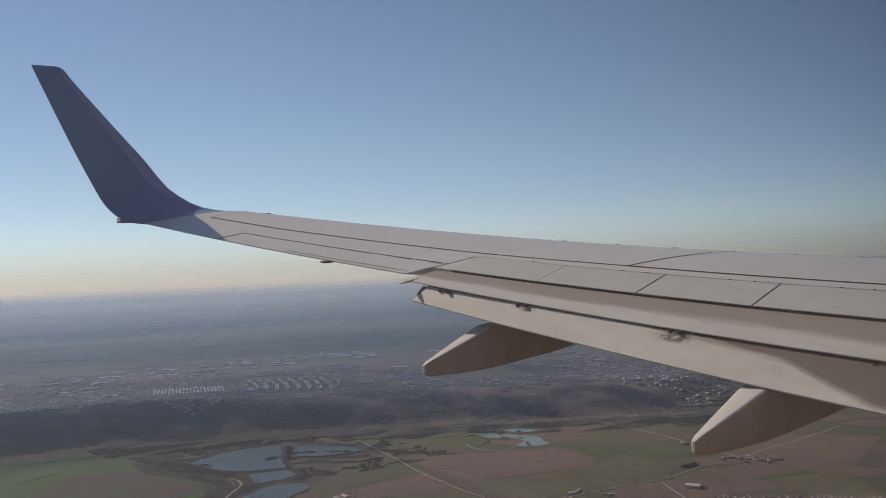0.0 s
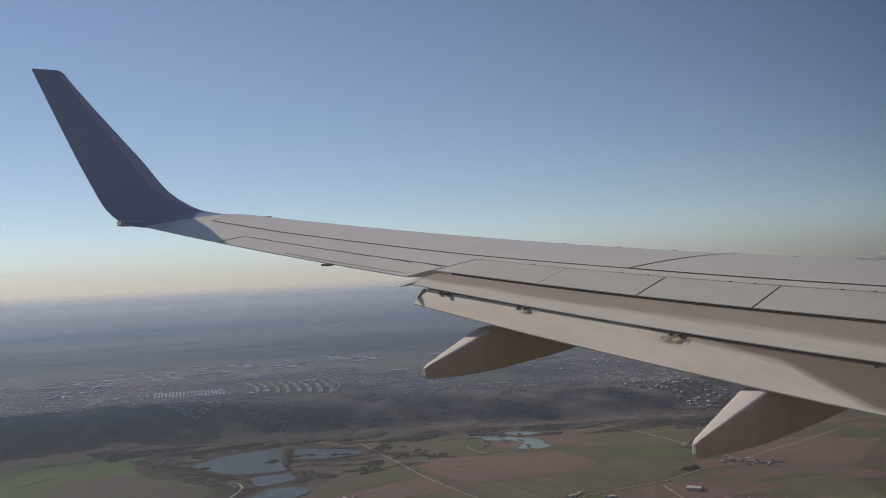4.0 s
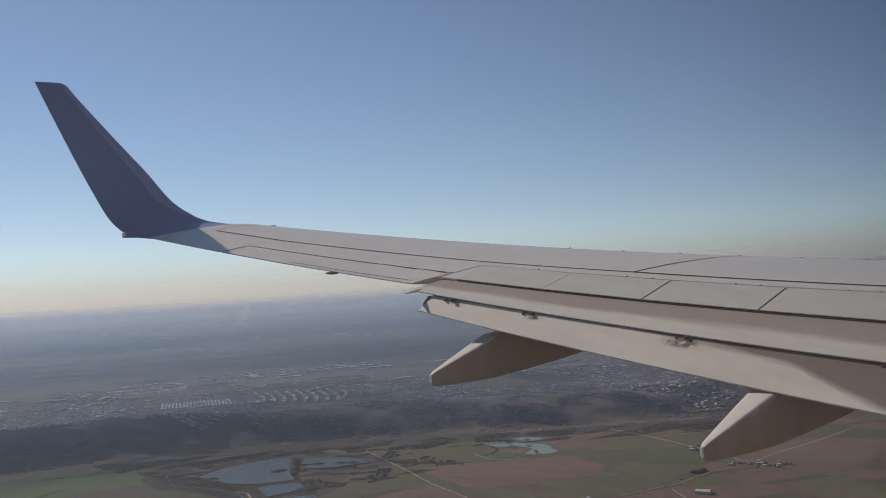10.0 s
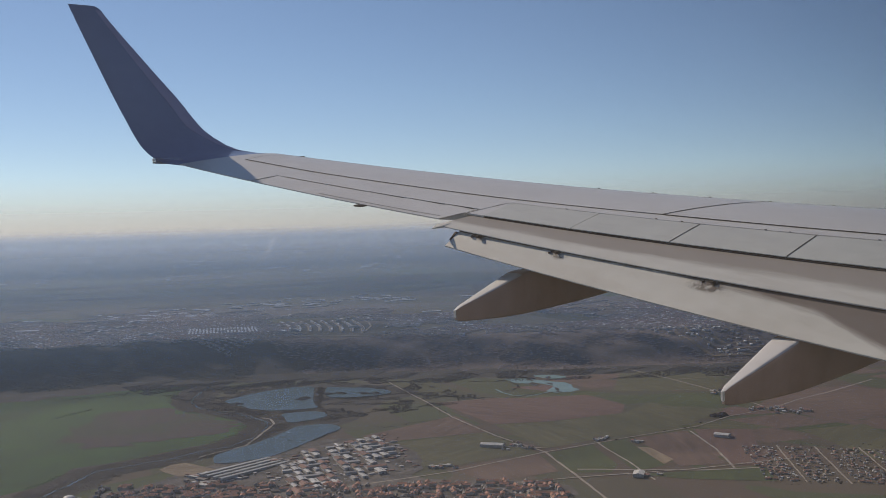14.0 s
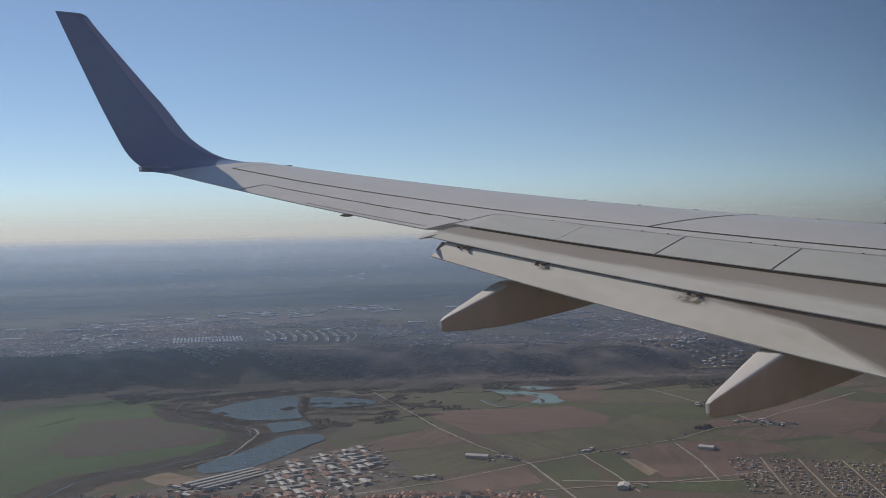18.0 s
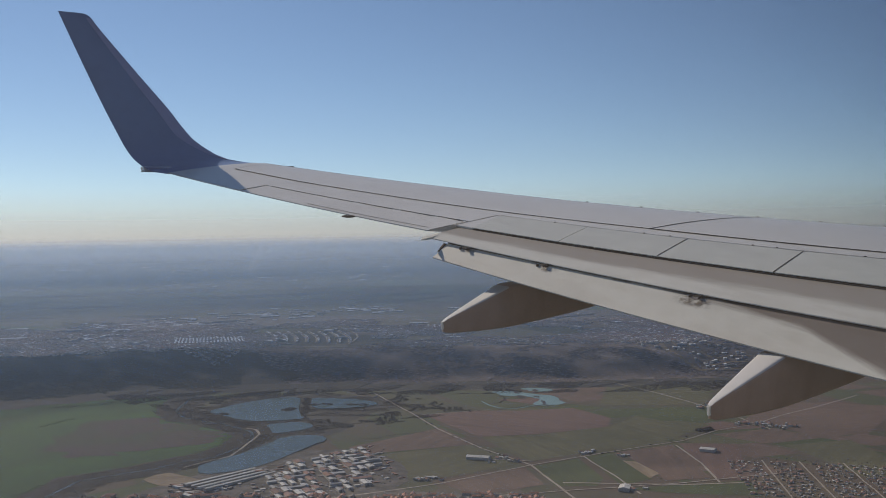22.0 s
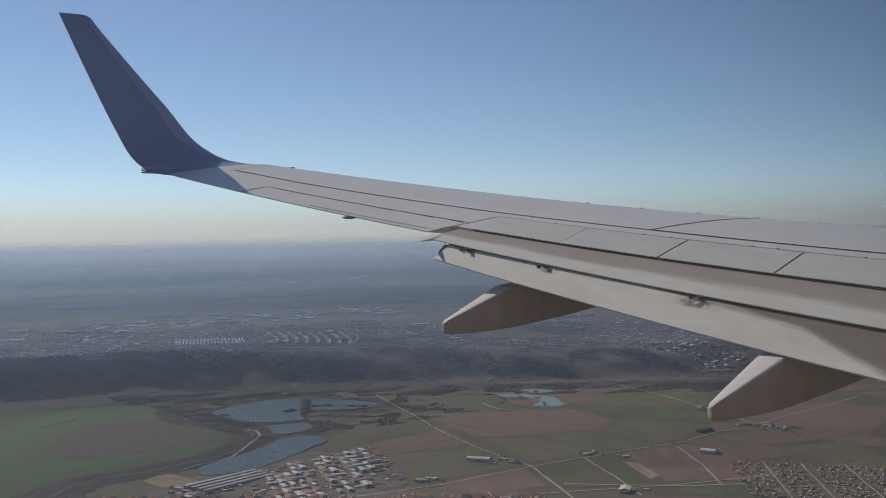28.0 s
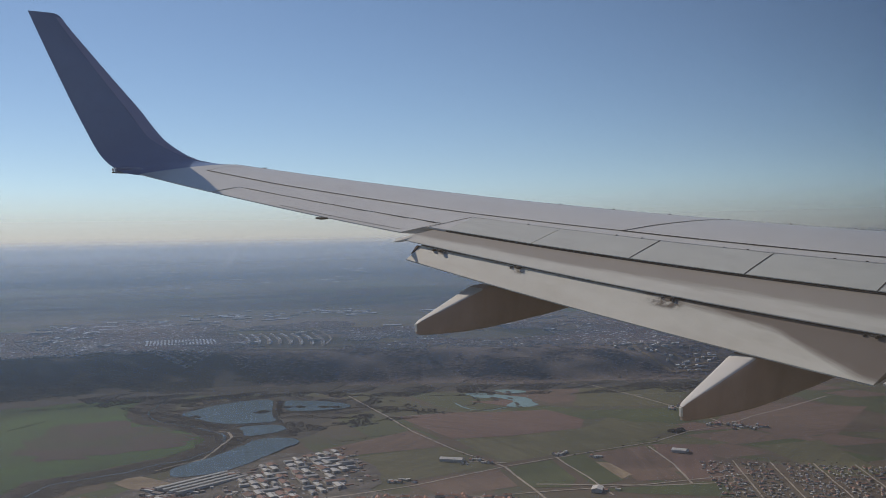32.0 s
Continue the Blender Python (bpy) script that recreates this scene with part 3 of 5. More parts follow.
def mosaic(mat, colours, across, amount):
    """Lays a patchwork of small fields over a land material."""
    n, k = mat.node_tree.nodes, mat.node_tree.links
    co, mp, vo, rp, mix = n.new("ShaderNodeTexCoord"), n.new("ShaderNodeMapping"), n.new("ShaderNodeTexVoronoi"), n.new("ShaderNodeValToRGB"), n.new("ShaderNodeMix")
    mp.inputs["Scale"].default_value, mp.inputs["Rotation"].default_value = (across, across * 0.45, 1), (0, 0, 0.5)
    vo.distance, vo.inputs["Randomness"].default_value = "CHEBYCHEV", 0.8
    vo.inputs["Scale"].default_value = 1.0
    rp.color_ramp.interpolation = "CONSTANT"
    while len(rp.color_ramp.elements) < len(colours):
        rp.color_ramp.elements.new(0.5)
    for i, c in enumerate(colours):
        rp.color_ramp.elements[i].position, rp.color_ramp.elements[i].color = i / len(colours), (*c, 1)
    mix.data_type = "RGBA"
    mix.inputs[0].default_value = amount
    sp = n.new("ShaderNodeSeparateColor")
    b = n["Principled BSDF"]
    k.new(co.outputs["UV"], mp.inputs[0])
    k.new(mp.outputs[0], vo.inputs["Vector"])
    k.new(vo.outputs["Color"], sp.inputs[0])
    k.new(sp.outputs[0], rp.inputs[0])
    k.new(b.inputs["Base Color"].links[0].from_socket, mix.inputs[6])
    k.new(rp.outputs[0], mix.inputs[7])
    k.new(mix.outputs[2], b.inputs["Base Color"])


FLOOR = material("valley_floor", (0.042, 0.040, 0.023), (0.064, 0.051, 0.032), 0.97, 3, 0, 0.4, use_uv=True, spread=0.3)
WOOD_FLOOR = material("wooded_slope", (0.030, 0.031, 0.027), (0.066, 0.058, 0.050), 1.0, 9, 0, 0.5, 0.6, use_uv=True, spread=0.35)
PLATEAU = material("plateau_fields", (0.030, 0.036, 0.022), (0.080, 0.082, 0.058), 0.97, 0.6, 0, 0.5, use_uv=True, spread=0.25)
BARE_SLOPE = material("bare_slope", (0.070, 0.058, 0.053), (0.160, 0.132, 0.120), 1.0, 8, 0, 0.5, 0.4, use_uv=True, spread=0.4)
TOWN_FLOOR = material("town_ground", (0.046, 0.043, 0.040), (0.110, 0.098, 0.090), 0.95, 14, 0, 0.5, use_uv=True, spread=0.4)

mosaic(FLOOR, [(0.055, 0.062, 0.025), (0.075, 0.050, 0.036), (0.045, 0.065, 0.018), (0.062, 0.052, 0.032), (0.085, 0.062, 0.042), (0.050, 0.055, 0.028)], 6.0, 0.6)
def wooded(mat, colour, share):
    """Lays ragged belts of dark woodland over a land material."""
    n, k = mat.node_tree.nodes, mat.node_tree.links
    co, mp, no, mr, mix = n.new("ShaderNodeTexCoord"), n.new("ShaderNodeMapping"), n.new("ShaderNodeTexNoise"), n.new("ShaderNodeMapRange"), n.new("ShaderNodeMix")
    mp.inputs["Rotation"].default_value, mp.inputs["Scale"].default_value = (0, 0, 0.62), (0.42, 0.95, 1)
    no.inputs["Scale"].default_value, no.inputs["Detail"].default_value, no.inputs["Roughness"].default_value = 1.0, 7, 0.62
    mr.inputs[1].default_value, mr.inputs[2].default_value = share, share + 0.035
    mix.data_type = "RGBA"
    mix.inputs[7].default_value = (*colour, 1)
    b = n["Principled BSDF"]
    k.new(co.outputs["UV"], mp.inputs[0])
    k.new(mp.outputs[0], no.inputs["Vector"])
    k.new(no.outputs[0], mr.inputs[0])
    k.new(mr.outputs[0], mix.inputs[0])
    k.new(b.inputs["Base Color"].links[0].from_socket, mix.inputs[6])
    k.new(mix.outputs[2], b.inputs["Base Color"])


mosaic(PLATEAU, [(0.045, 0.058, 0.028), (0.068, 0.062, 0.046), (0.040, 0.068, 0.024), (0.055, 0.058, 0.042), (0.095, 0.092, 0.068), (0.030, 0.036, 0.024)], 1.6, 0.7)
wooded(PLATEAU, (0.012, 0.016, 0.012), 0.53)

radii = [0, 300, 800, 1300] + [1500 + 45 * i for i in range(120)] + [6900 * 1.09 ** i for i in range(1, 64)]
turns = [radians(12 + 0.25 * i) for i in range(330)] + [radians(100 + 10 * i) for i in range(27)]
verts, plan, faces, kinds = [], [], [], []
for r in radii:
    for a in turns:
        x, y = r * math.cos(a), r * math.sin(a)
        verts.append(place(x, y, land(x, y)))
        plan.append((x / 1000, y / 1000))
n = len(turns)
for i in range(len(radii) - 1):
    for j in range(n):
        k = (j + 1) % n
        faces.append((i * n + j, (i + 1) * n + j, (i + 1) * n + k, i * n + k))
        a, r = turns[j], radii[i]
        kinds.append(ground_kind(r * math.cos(a), r * math.sin(a)))
ground = mesh_object("ground", verts, faces, [FLOOR, WOOD_FLOOR, PLATEAU, TOWN_FLOOR, BARE_SLOPE], uv=plan)
ground.data.polygons.foreach_set("material_index", kinds)
tagged(ground, "brown and green river valley with a wooded bluff and hazy plateau", "ground", kind="structure")


def rounded(pts, times=2):
    for _ in range(times):
        out = []
        for a, b in zip(pts, pts[1:] + pts[:1]):
            out += [(a[0] * 0.75 + b[0] * 0.25, a[1] * 0.75 + b[1] * 0.25), (a[0] * 0.25 + b[0] * 0.75, a[1] * 0.25 + b[1] * 0.75)]
        pts = out
    return pts


def sheet(name, pts, mat, lift, label, category, kind="structure", soft=0, ragged=0.0, thick=0.0):
    """A flat piece of land or water from its corners on the plan."""
    pts = rounded(pts, soft) if soft else pts
    fine = []
    for a, b in zip(pts, pts[1:] + pts[:1]):
        m = max(1, int(math.hypot(b[0] - a[0], b[1] - a[1]) / 40))
        fine += [(a[0] + (b[0] - a[0]) * i / m, a[1] + (b[1] - a[1]) * i / m) for i in range(m)]
    if ragged:
        fine = [(x + ragged * noise.noise((x / 45, y / 45, 3)), y + ragged * noise.noise((x / 45, y / 45, 8))) for x, y in fine]
    bm = bmesh.new()
    vs = [bm.verts.new((x, y, 0)) for x, y in fine]
    f = bm.faces.new(vs)
    xs, ys = [q[0] for q in fine], [q[1] for q in fine]
    for axis, low, high in ((0, min(xs), max(xs)), (1, min(ys), max(ys))):
        cut = math.ceil(low / 60) * 60
        while cut < high:
            spot, way = [0, 0, 0], [0, 0, 0]
            spot[axis], way[axis] = cut + 0.013, 1
            bmesh.ops.bisect_plane(bm, geom=bm.verts[:] + bm.edges[:] + bm.faces[:], plane_co=spot, plane_no=way)
            cut += 60
    bmesh.ops.triangulate(bm, faces=bm.faces[:])
    bm.verts.ensure_lookup_table()
    bm.verts.index_update()
    uv = [(v.co.x / 1000, v.co.y / 1000) for v in bm.verts]
    co = [place(v.co.x, v.co.y, land(v.co.x, v.co.y) + lift) for v in bm.verts]
    fs = [[v.index for v in f.verts] for f in bm.faces]
    fs = [f if (Vector(co[f[1]]) - Vector(co[f[0]])).cross(Vector(co[f[2]]) - Vector(co[f[0]])).z > 0 else f[::-1] for f in fs]
    bm.free()
    return tagged(mesh_object(name, co, fs, mat, uv=uv), label, category, kind=kind)


def track(name, pts, width, mat, label, lift=1.1, category="road", wander=2.0):
    fine = []
    for a, b in zip(pts, pts[1:]):
        m = max(1, int(math.hypot(b[0] - a[0], b[1] - a[1]) / 30))
        fine += [(a[0] + (b[0] - a[0]) * i / m, a[1] + (b[1] - a[1]) * i / m) for i in range(m)]
    fine.append(pts[-1])
    fine = [(x + wander * noise.noise((x / 60, y / 60, 1)), y + wander * noise.noise((x / 60, y / 60, 4))) for x, y in fine]
    co, uv, fs = [], [], []
    for i, (x, y) in enumerate(fine):
        xa, ya = fine[max(i - 1, 0)]
        xb, yb = fine[min(i + 1, len(fine) - 1)]
        d = math.hypot(xb - xa, yb - ya) or 1
        w = 0.85 * width * (1 + 0.25 * noise.noise((x / 25, y / 25, 6))) / 2
        for s in (-1, 1):
            px, py = x - s * w * (yb - ya) / d, y + s * w * (xb - xa) / d
            co.append(place(px, py, land(px, py) + lift))
            uv.append((px / 1000, py / 1000))
        if i:
            fs.append((2 * i - 2, 2 * i - 1, 2 * i + 1, 2 * i))
    return tagged(mesh_object(name, co, fs, mat, smooth=False, uv=uv), label, category, kind="structure")


# ponds along the river
sheet("water", [(1243, 3037), (1322, 3088), (1434, 3144), (1530, 3148), (1615, 3113), (1535, 2976), (1441, 2797), (1418, 2713), (1360, 2731), (1297, 2757), (1261, 2808), (1242, 2990)], WATER, 2.0, "grey-blue gravel pond with low islands", "pond", soft=1, ragged=7)
sheet("water", [(1632, 3071), (1683, 3004), (1735, 2925), (1750, 2834), (1706, 2779), (1588, 2804), (1520, 2870), (1585, 2987)], WATER, 2.0, "grey-blue pond behind a tree-lined dam", "pond", soft=1, ragged=7)
sheet("water", [(1280, 2702), (1345, 2694), (1395, 2658), (1371, 2565), (1289, 2550), (1236, 2556), (1254, 2611)], WATER, 2.0, "small square grey-blue pond", "pond", soft=1, ragged=5)
sheet("water", [(904, 2291), (964, 2330), (1060, 2372), (1165, 2440), (1236, 2504), (1328, 2459), (1305, 2374), (1233, 2340), (1126, 2261), (1044, 2211), (959, 2188), (880, 2205)], WATER, 2.0, "long river pool beside the works", "pond", soft=1, ragged=6)
sheet("water", [(2165, 2770), (2243, 2744), (2236, 2660), (2275, 2530), (2200, 2440), (2147, 2388), (2090, 2450), (2120, 2490), (2185, 2529), (2190, 2590), (2140, 2660), (2130, 2720)], LAGOON, 1.0, "milky teal lagoon with ragged shores", "pond", soft=1, ragged=26)
sheet("water", [(2290, 2760), (2350, 2740), (2360, 2640), (2300, 2640), (2270, 2700)], LAGOON, 1.0, "small milky teal pool", "pond", soft=1, ragged=26)
track("water", [(2010, 2620), (1985, 2550), (1974, 2485), (2000, 2436), (2090, 2450)], 8, LAGOON, "narrow teal creek leading to the lagoon", 1.0, "creek", 6)
for at in ((1445, 2893), (1470, 2905), (1566, 2930), (1600, 2908), (1655, 2850), (1680, 2822), (1262, 2960)):
    sheet("islet", [(at[0] - 14, at[1] - 16), (at[0] + 12, at[1] - 22), (at[0] + 15, at[1] + 18), (at[0] - 12, at[1] + 20)], SCRUB, 2.4, "low scrubby islet in the pond", "islet", soft=1, ragged=8)
for at, long in (((2168, 2610), 46), ((2212, 2580), 30), ((2150, 2470), 40), ((2215, 2690), 28), ((2300, 2690), 26), ((2120, 2430), 24)):
    sheet("islet", [(at[0] - long * 0.5, at[1] - long), (at[0] + 7, at[1] - long * 0.4), (at[0] + long * 0.5, at[1] + long), (at[0] - 8, at[1] + long * 0.3)], SCRUB, 1.6, "brown scrubby spit in the lagoon", "islet", soft=1, ragged=16)
# fields
THIN = material("thin_wheat", (0.029, 0.020, 0.021), (0.017, 0.025, 0.009), 0.95, 4.5, 0, 0.3, use_uv=True, spread=0.16)
furrowed(THIN, 0.6)
sheet("field", [(60, 3700), (500, 3650), (1134, 3560), (1331, 3480), (1130, 3200), (1139, 2900), (1165, 2600), (972, 2440), (778, 2420), (440, 2230), (0, 2200), (-300, 2900)], GREEN, 0.3, "bright green winter wheat field beside the river", "field", soft=1)
sheet("field", [(690, 2830), (800, 3010), (905, 3120), (1040, 3085), (1110, 2960), (1128, 2820), (1140, 2660), (1060, 2590), (964, 2554), (850, 2590), (754, 2570), (700, 2680)], THIN, 0.7, "brown thin-grown patch inside the green field", "field", soft=2, ragged=95)
sheet("field", [(1721, 2540), (1898, 2490), (1987, 2405), (2145, 2330), (2105, 2122), (1998, 2032), (1786, 2076), (1640, 2157), (1676, 2304)], MAROON, 0.5, "reddish ploughed field below the lagoon", "field", ragged=6)
sheet("field", [(1640, 2150), (1786, 2070), (1998, 2026), (2180, 2100), (2240, 1870), (2000, 1800), (1795, 1820), (1540, 1830)], OLIVE, 0.4, "olive pasture along the road", "field")
sheet("field", [(1518, 1790), (1655, 1785), (1556, 1600), (1495, 1557), (1428, 1615)], MEADOW, 0.5, "dark green square field", "field")
sheet("field", [(1680, 1788), (1757, 1780), (1631, 1528), (1540, 1530)], MEADOW, 0.5, "narrow green strip field", "field")
sheet("field", [(1716, 1700), (1732, 1670), (1682, 1554), (1632, 1536)], TAN, 0.6, "pale stubble strip field", "field")
sheet("field", [(1784, 1775), (1945, 1750), (1734, 1452), (1645, 1500)], BROWN, 0.5, "dark brown ploughed field", "field")
sheet("field", [(1970, 1750), (2074, 1653), (1786, 1385), (1735, 1440)], MAROON, 0.5, "reddish brown ploughed field", "field")
sheet("field", [(1524, 1508), (1777, 1386), (1687, 1284), (1565, 1423)], MEADOW, 0.5, "green field beside the village lane", "field")
sheet("field", [(2450, 2450), (2650, 2599), (2765, 2611), (2639, 2283), (2403, 2332)], OLIVE, 0.5, "pale green meadow near the bluff", "field")
sheet("pavement", [(760, 2255), (838, 2275), (870, 2166), (818, 2114), (764, 2175)], TAN, 1.3, "pale sandy yard beside the river", "yard", ragged=26)
sheet("pavement", [(1100, 1850), (1150, 1840), (1140, 1735), (1095, 1745)], TAN, 0.8, "pale sandy lot beside the road", "yard", ragged=6)
sheet("field", [(1230, 2150), (1560, 2080), (1500, 1830), (1260, 1830), (1180, 1950)], OLIVE, 0.5, "dull green meadow beside the works", "field")
sheet("field", [(1300, 2260), (1640, 2330), (1570, 2080), (1290, 2160)], BROWN, 0.5, "brown scrubby meadow", "field")
sheet("field", [(1260, 1815), (1500, 1800), (1420, 1640), (1250, 1660)], BROWN, 0.5, "brown ploughed field by the crossing", "field")
sheet("field", [(2250, 2320), (2560, 2600), (2900, 2420), (2500, 2100)], OLIVE, 0.4, "pale green meadow under the bluff", "field")
sheet("field", [(2200, 2250), (2460, 2080), (2330, 1870), (2180, 2000)], MEADOW, 0.5, "green field behind the hamlet", "field")
sheet("field", [(2350, 1850), (2700, 2000), (2900, 1700), (2400, 1500)], BROWN, 0.4, "wide brown field beyond the hamlet", "field")
sheet("field", [(2150, 1560), (2330, 1500), (2100, 1180), (1990, 1250)], OLIVE, 0.4, "olive field beside the village", "field")
sheet("field", [(430, 2150), (860, 2240), (820, 1900), (420, 1850)], MEADOW, 0.4, "dark green rough grass on the river bank", "field")
# a patchwork of small fields over the rest of the valley floor
for i in range(9):
    for j in range(9):
        if random.random() < 0.32:
            continue
        x0, y0 = 1780 + 165 * i + 40 * j * 0.5, 1420 + 158 * j - 55 * i
        if bluff_foot(x0) - y0 < 250:
            continue
        quad = [(x0 + a * 150 + random.uniform(-25, 25), y0 + b * 140 - a * 50 + random.uniform(-22, 22)) for a, b in ((0, 0), (1, 0), (1, 1), (0, 1))]
        mat, what = random.choice(((MEADOW, "green"), (OLIVE, "olive"), (OLIVE, "dull olive"), (BROWN, "brown ploughed"), (BROWN, "brown fallow"), (MAROON, "reddish ploughed")))
        sheet("field", quad, mat, 0.2, what + " field in the patchwork of the valley floor", "field", ragged=5)
for pts in ([(2560, 2350), (2900, 2230)], [(1700, 2544), (1900, 2490)]):
    track("road", pts, 4, TRACK, "narrow field track across the valley", 0.9, wander=3)
# river
track("river", [(250, 2050), (461, 2147), (648, 2330), (818, 2345), (987, 2380), (1120, 2470), (1205, 2640), (1180, 2810), (1143, 3000), (1190, 3160), (1353, 3400)], 8, WATER, "narrow dark river winding between bare trees", 0.9, "river", 14)
# roads
for pts, w, what in (([(1846, 3013), (1700, 2544), (1621, 2313), (1551, 2027), (1520, 1800), (1430, 1604), (1330, 1390)], 7, "straight pale road across the valley"),
                     ([(1000, 1830), (1161, 1803), (1254, 1790), (1520, 1800), (1795, 1785), (1999, 1765), (2172, 1799), (2330, 1790), (2500, 1830)], 6.5, "pale road between the fields"),
                     ([(1678, 1791), (1590, 1600), (1516, 1451)], 6, "pale field lane"), ([(1944, 1735), (1830, 1560), (1714, 1412)], 6, "pale field lane"),
                     ([(1250, 1640), (1440, 1560), (1640, 1465), (1900, 1380)], 6, "pale farm track"), ([(1460, 1625), (1640, 1450), (1800, 1350)], 8, "pale lane to the village"),
                     ([(2300, 1720), (2345, 1812), (2460, 2060), (2560, 2350), (2640, 2650)], 7, "pale track to the bluff"), ([(2500, 1830), (2700, 1850), (3000, 1900)], 7, "pale track past the hamlet"),
                     ([(880, 2310), (943, 2336), (1021, 2358), (1158, 2522), (1204, 2580), (1228, 2650), (1215, 2690)], 8, "pale track on the river bank"), ([(1463, 1942), (1520, 1870), (1551, 1830)], 6, "farm track")):
    track("road", pts, w, TRACK, what)


# ---- trees in mass ----
def clumps(name, spots, mat, label):
    """Many small uneven crowns as one mesh."""
    co, fs = [], []
    for x, y, r, h in spots:
        b = len(co)
        h *= 0.5
        z = land(x, y)
        k = 5
        turn = random.random() * 6
        low = [(x + r * math.cos(turn + 6.283 * i / k) * random.uniform(0.7, 1.2), y + r * math.sin(turn + 6.283 * i / k) * random.uniform(0.7, 1.2), z + h * random.uniform(0.0, 0.15)) for i in range(k)]
        mid = [(x + 0.68 * r * math.cos(turn + 0.6 + 6.283 * i / k) * random.uniform(0.6, 1.2), y + 0.68 * r * math.sin(turn + 0.6 + 6.283 * i / k) * random.uniform(0.6, 1.2), z + h * random.uniform(0.55, 0.8)) for i in range(k)]
        co += [place(*p) for p in low + mid + [(x, y, z + h)]]
        for i in range(k):
            j = (i + 1) % k
            fs += [(b + i, b + j, b + k + i), (b + j, b + k + j, b + k + i), (b + k + i, b + k + j, b + 2 * k)]
    return tagged(mesh_object(name, co, fs, mat, smooth=True), label, "trees", kind="stuff")


def scatter(count, x0, x1, y0, y1, keep, r=(4, 8), h=(6, 12)):
    out = []
    while len(out) < count:
        x, y = random.uniform(x0, x1), random.uniform(y0, y1)
        if keep(x, y):
            out.append((x, y, random.uniform(*r), random.uniform(*h)))
    return out


def along(pts, gap, side, r=(4, 7), h=(5, 10), chance=1.0):
    out = []
    for a, b in zip(pts, pts[1:]):
        d = math.hypot(b[0] - a[0], b[1] - a[1])
        for i in range(int(d / gap)):
            if random.random() < chance:
                t = i * gap / d
                out.append((a[0] + (b[0] - a[0]) * t + random.uniform(-side, side), a[1] + (b[1] - a[1]) * t + random.uniform(-side, side), random.uniform(*r), random.uniform(*h)))
    return out


def on_bluff(x, y):
    d = y - bluff_foot(x)
    return -30 < d < 720 and noise.noise((x / 220, y / 220, 12)) + 0.5 * noise.noise((x / 60, y / 80, 3)) > (-0.24 if x < 2000 else -0.02)


FOOT = [(x, bluff_foot(x) - 80) for x in (300, 1000, 1480, 1900, 2500, 3200)]
track("scrubland", FOOT, 210, SCRUB, "brown scrub at the foot of the bluff", 0.45, "scrub", 60)
woods = scatter(26000, 300, 4200, 1900, 4600, on_bluff, (4, 11), (1.2, 3.4))
pines, bare = [], []
for q in woods:
    (pines if 1750 - q[0] + 260 * noise.noise((q[0] / 260, q[1] / 260, 17)) > 0 else bare).append(q)
clumps("woodland", pines, CANOPY_DARK, "dark pine woodland covering the bluff")
bare = [q for q in bare if random.random() < 0.45]
clumps("woodland", bare, CANOPY_BROWN, "bare brown woodland on the slope of the bluff")
RIVER = [(250, 2060), (461, 2147), (648, 2330), (818, 2345), (987, 2380), (1120, 2470), (1215, 2640), (1190, 2810), (1143, 3000), (1190, 3160), (1353, 3430)]
track("scrubland", RIVER, 150, SCRUB, "brown riverside scrub", 0.55, "scrub", 30)
sheet("scrubland", [(1190, 3000), (1240, 3130), (1450, 3230), (1700, 3180), (1830, 2900), (1800, 2720), (1500, 2640), (1420, 2440), (1180, 2440), (1200, 2700)], SCRUB, 0.5, "brown scrub round the gravel ponds", "scrub", soft=1, ragged=25)
POOLS = [[(1243, 3037), (1434, 3144), (1530, 3148), (1615, 3113), (1441, 2797), (1418, 2713), (1297, 2757), (1242, 2990)], [(1632, 3071), (1735, 2925), (1750, 2834), (1706, 2779), (1520, 2870)], [(1280, 2702), (1395, 2658), (1371, 2565), (1236, 2556)], [(904, 2291), (1060, 2372), (1236, 2504), (1328, 2459), (1305, 2374), (1126, 2261), (959, 2188), (880, 2205)]]


def dry(x, y):
    """Whether a spot on the plan lies outside the ponds."""
    for pool in POOLS:
        odd = False
        for (xa, ya), (xb, yb) in zip(pool, pool[1:] + pool[:1]):
            if (ya > y) != (yb > y) and x < (xb - xa) * (y - ya) / (yb - ya) + xa:
                odd = not odd
        if odd:
            return False
    return True


belt = [q for q in along(RIVER, 0.15, 62, (1.4, 3.4), (1.4, 3.2)) if dry(q[0], q[1])]
belt += scatter(4200, 1150, 1900, 2480, 3320, lambda x, y: dry(x, y) and noise.noise((x / 70, y / 70, 14)) > 0.0, (2, 4.6), (2.4, 5)) + along([(1240, 2725), (1320, 2716), (1415, 2690), (1440, 2780), (1500, 2870), (1620, 3085), (1500, 2860), (1600, 2780), (1760, 2770)], 1.6, 8, (1.5, 3), (2.5, 4.5)) + along([(1150, 2470), (1235, 2530), (1380, 2520), (1430, 2650)], 1.6, 10, (1.5, 3), (2.5, 4.5))
for at in ((1445, 2893), (1470, 2905), (1566, 2930), (1600, 2908), (1655, 2850), (1680, 2822), (1262, 2960)):
    belt += [(at[0] + random.uniform(-13, 13), at[1] + random.uniform(-18, 18), random.uniform(2, 4), random.uniform(7, 11)) for _ in range(40)]
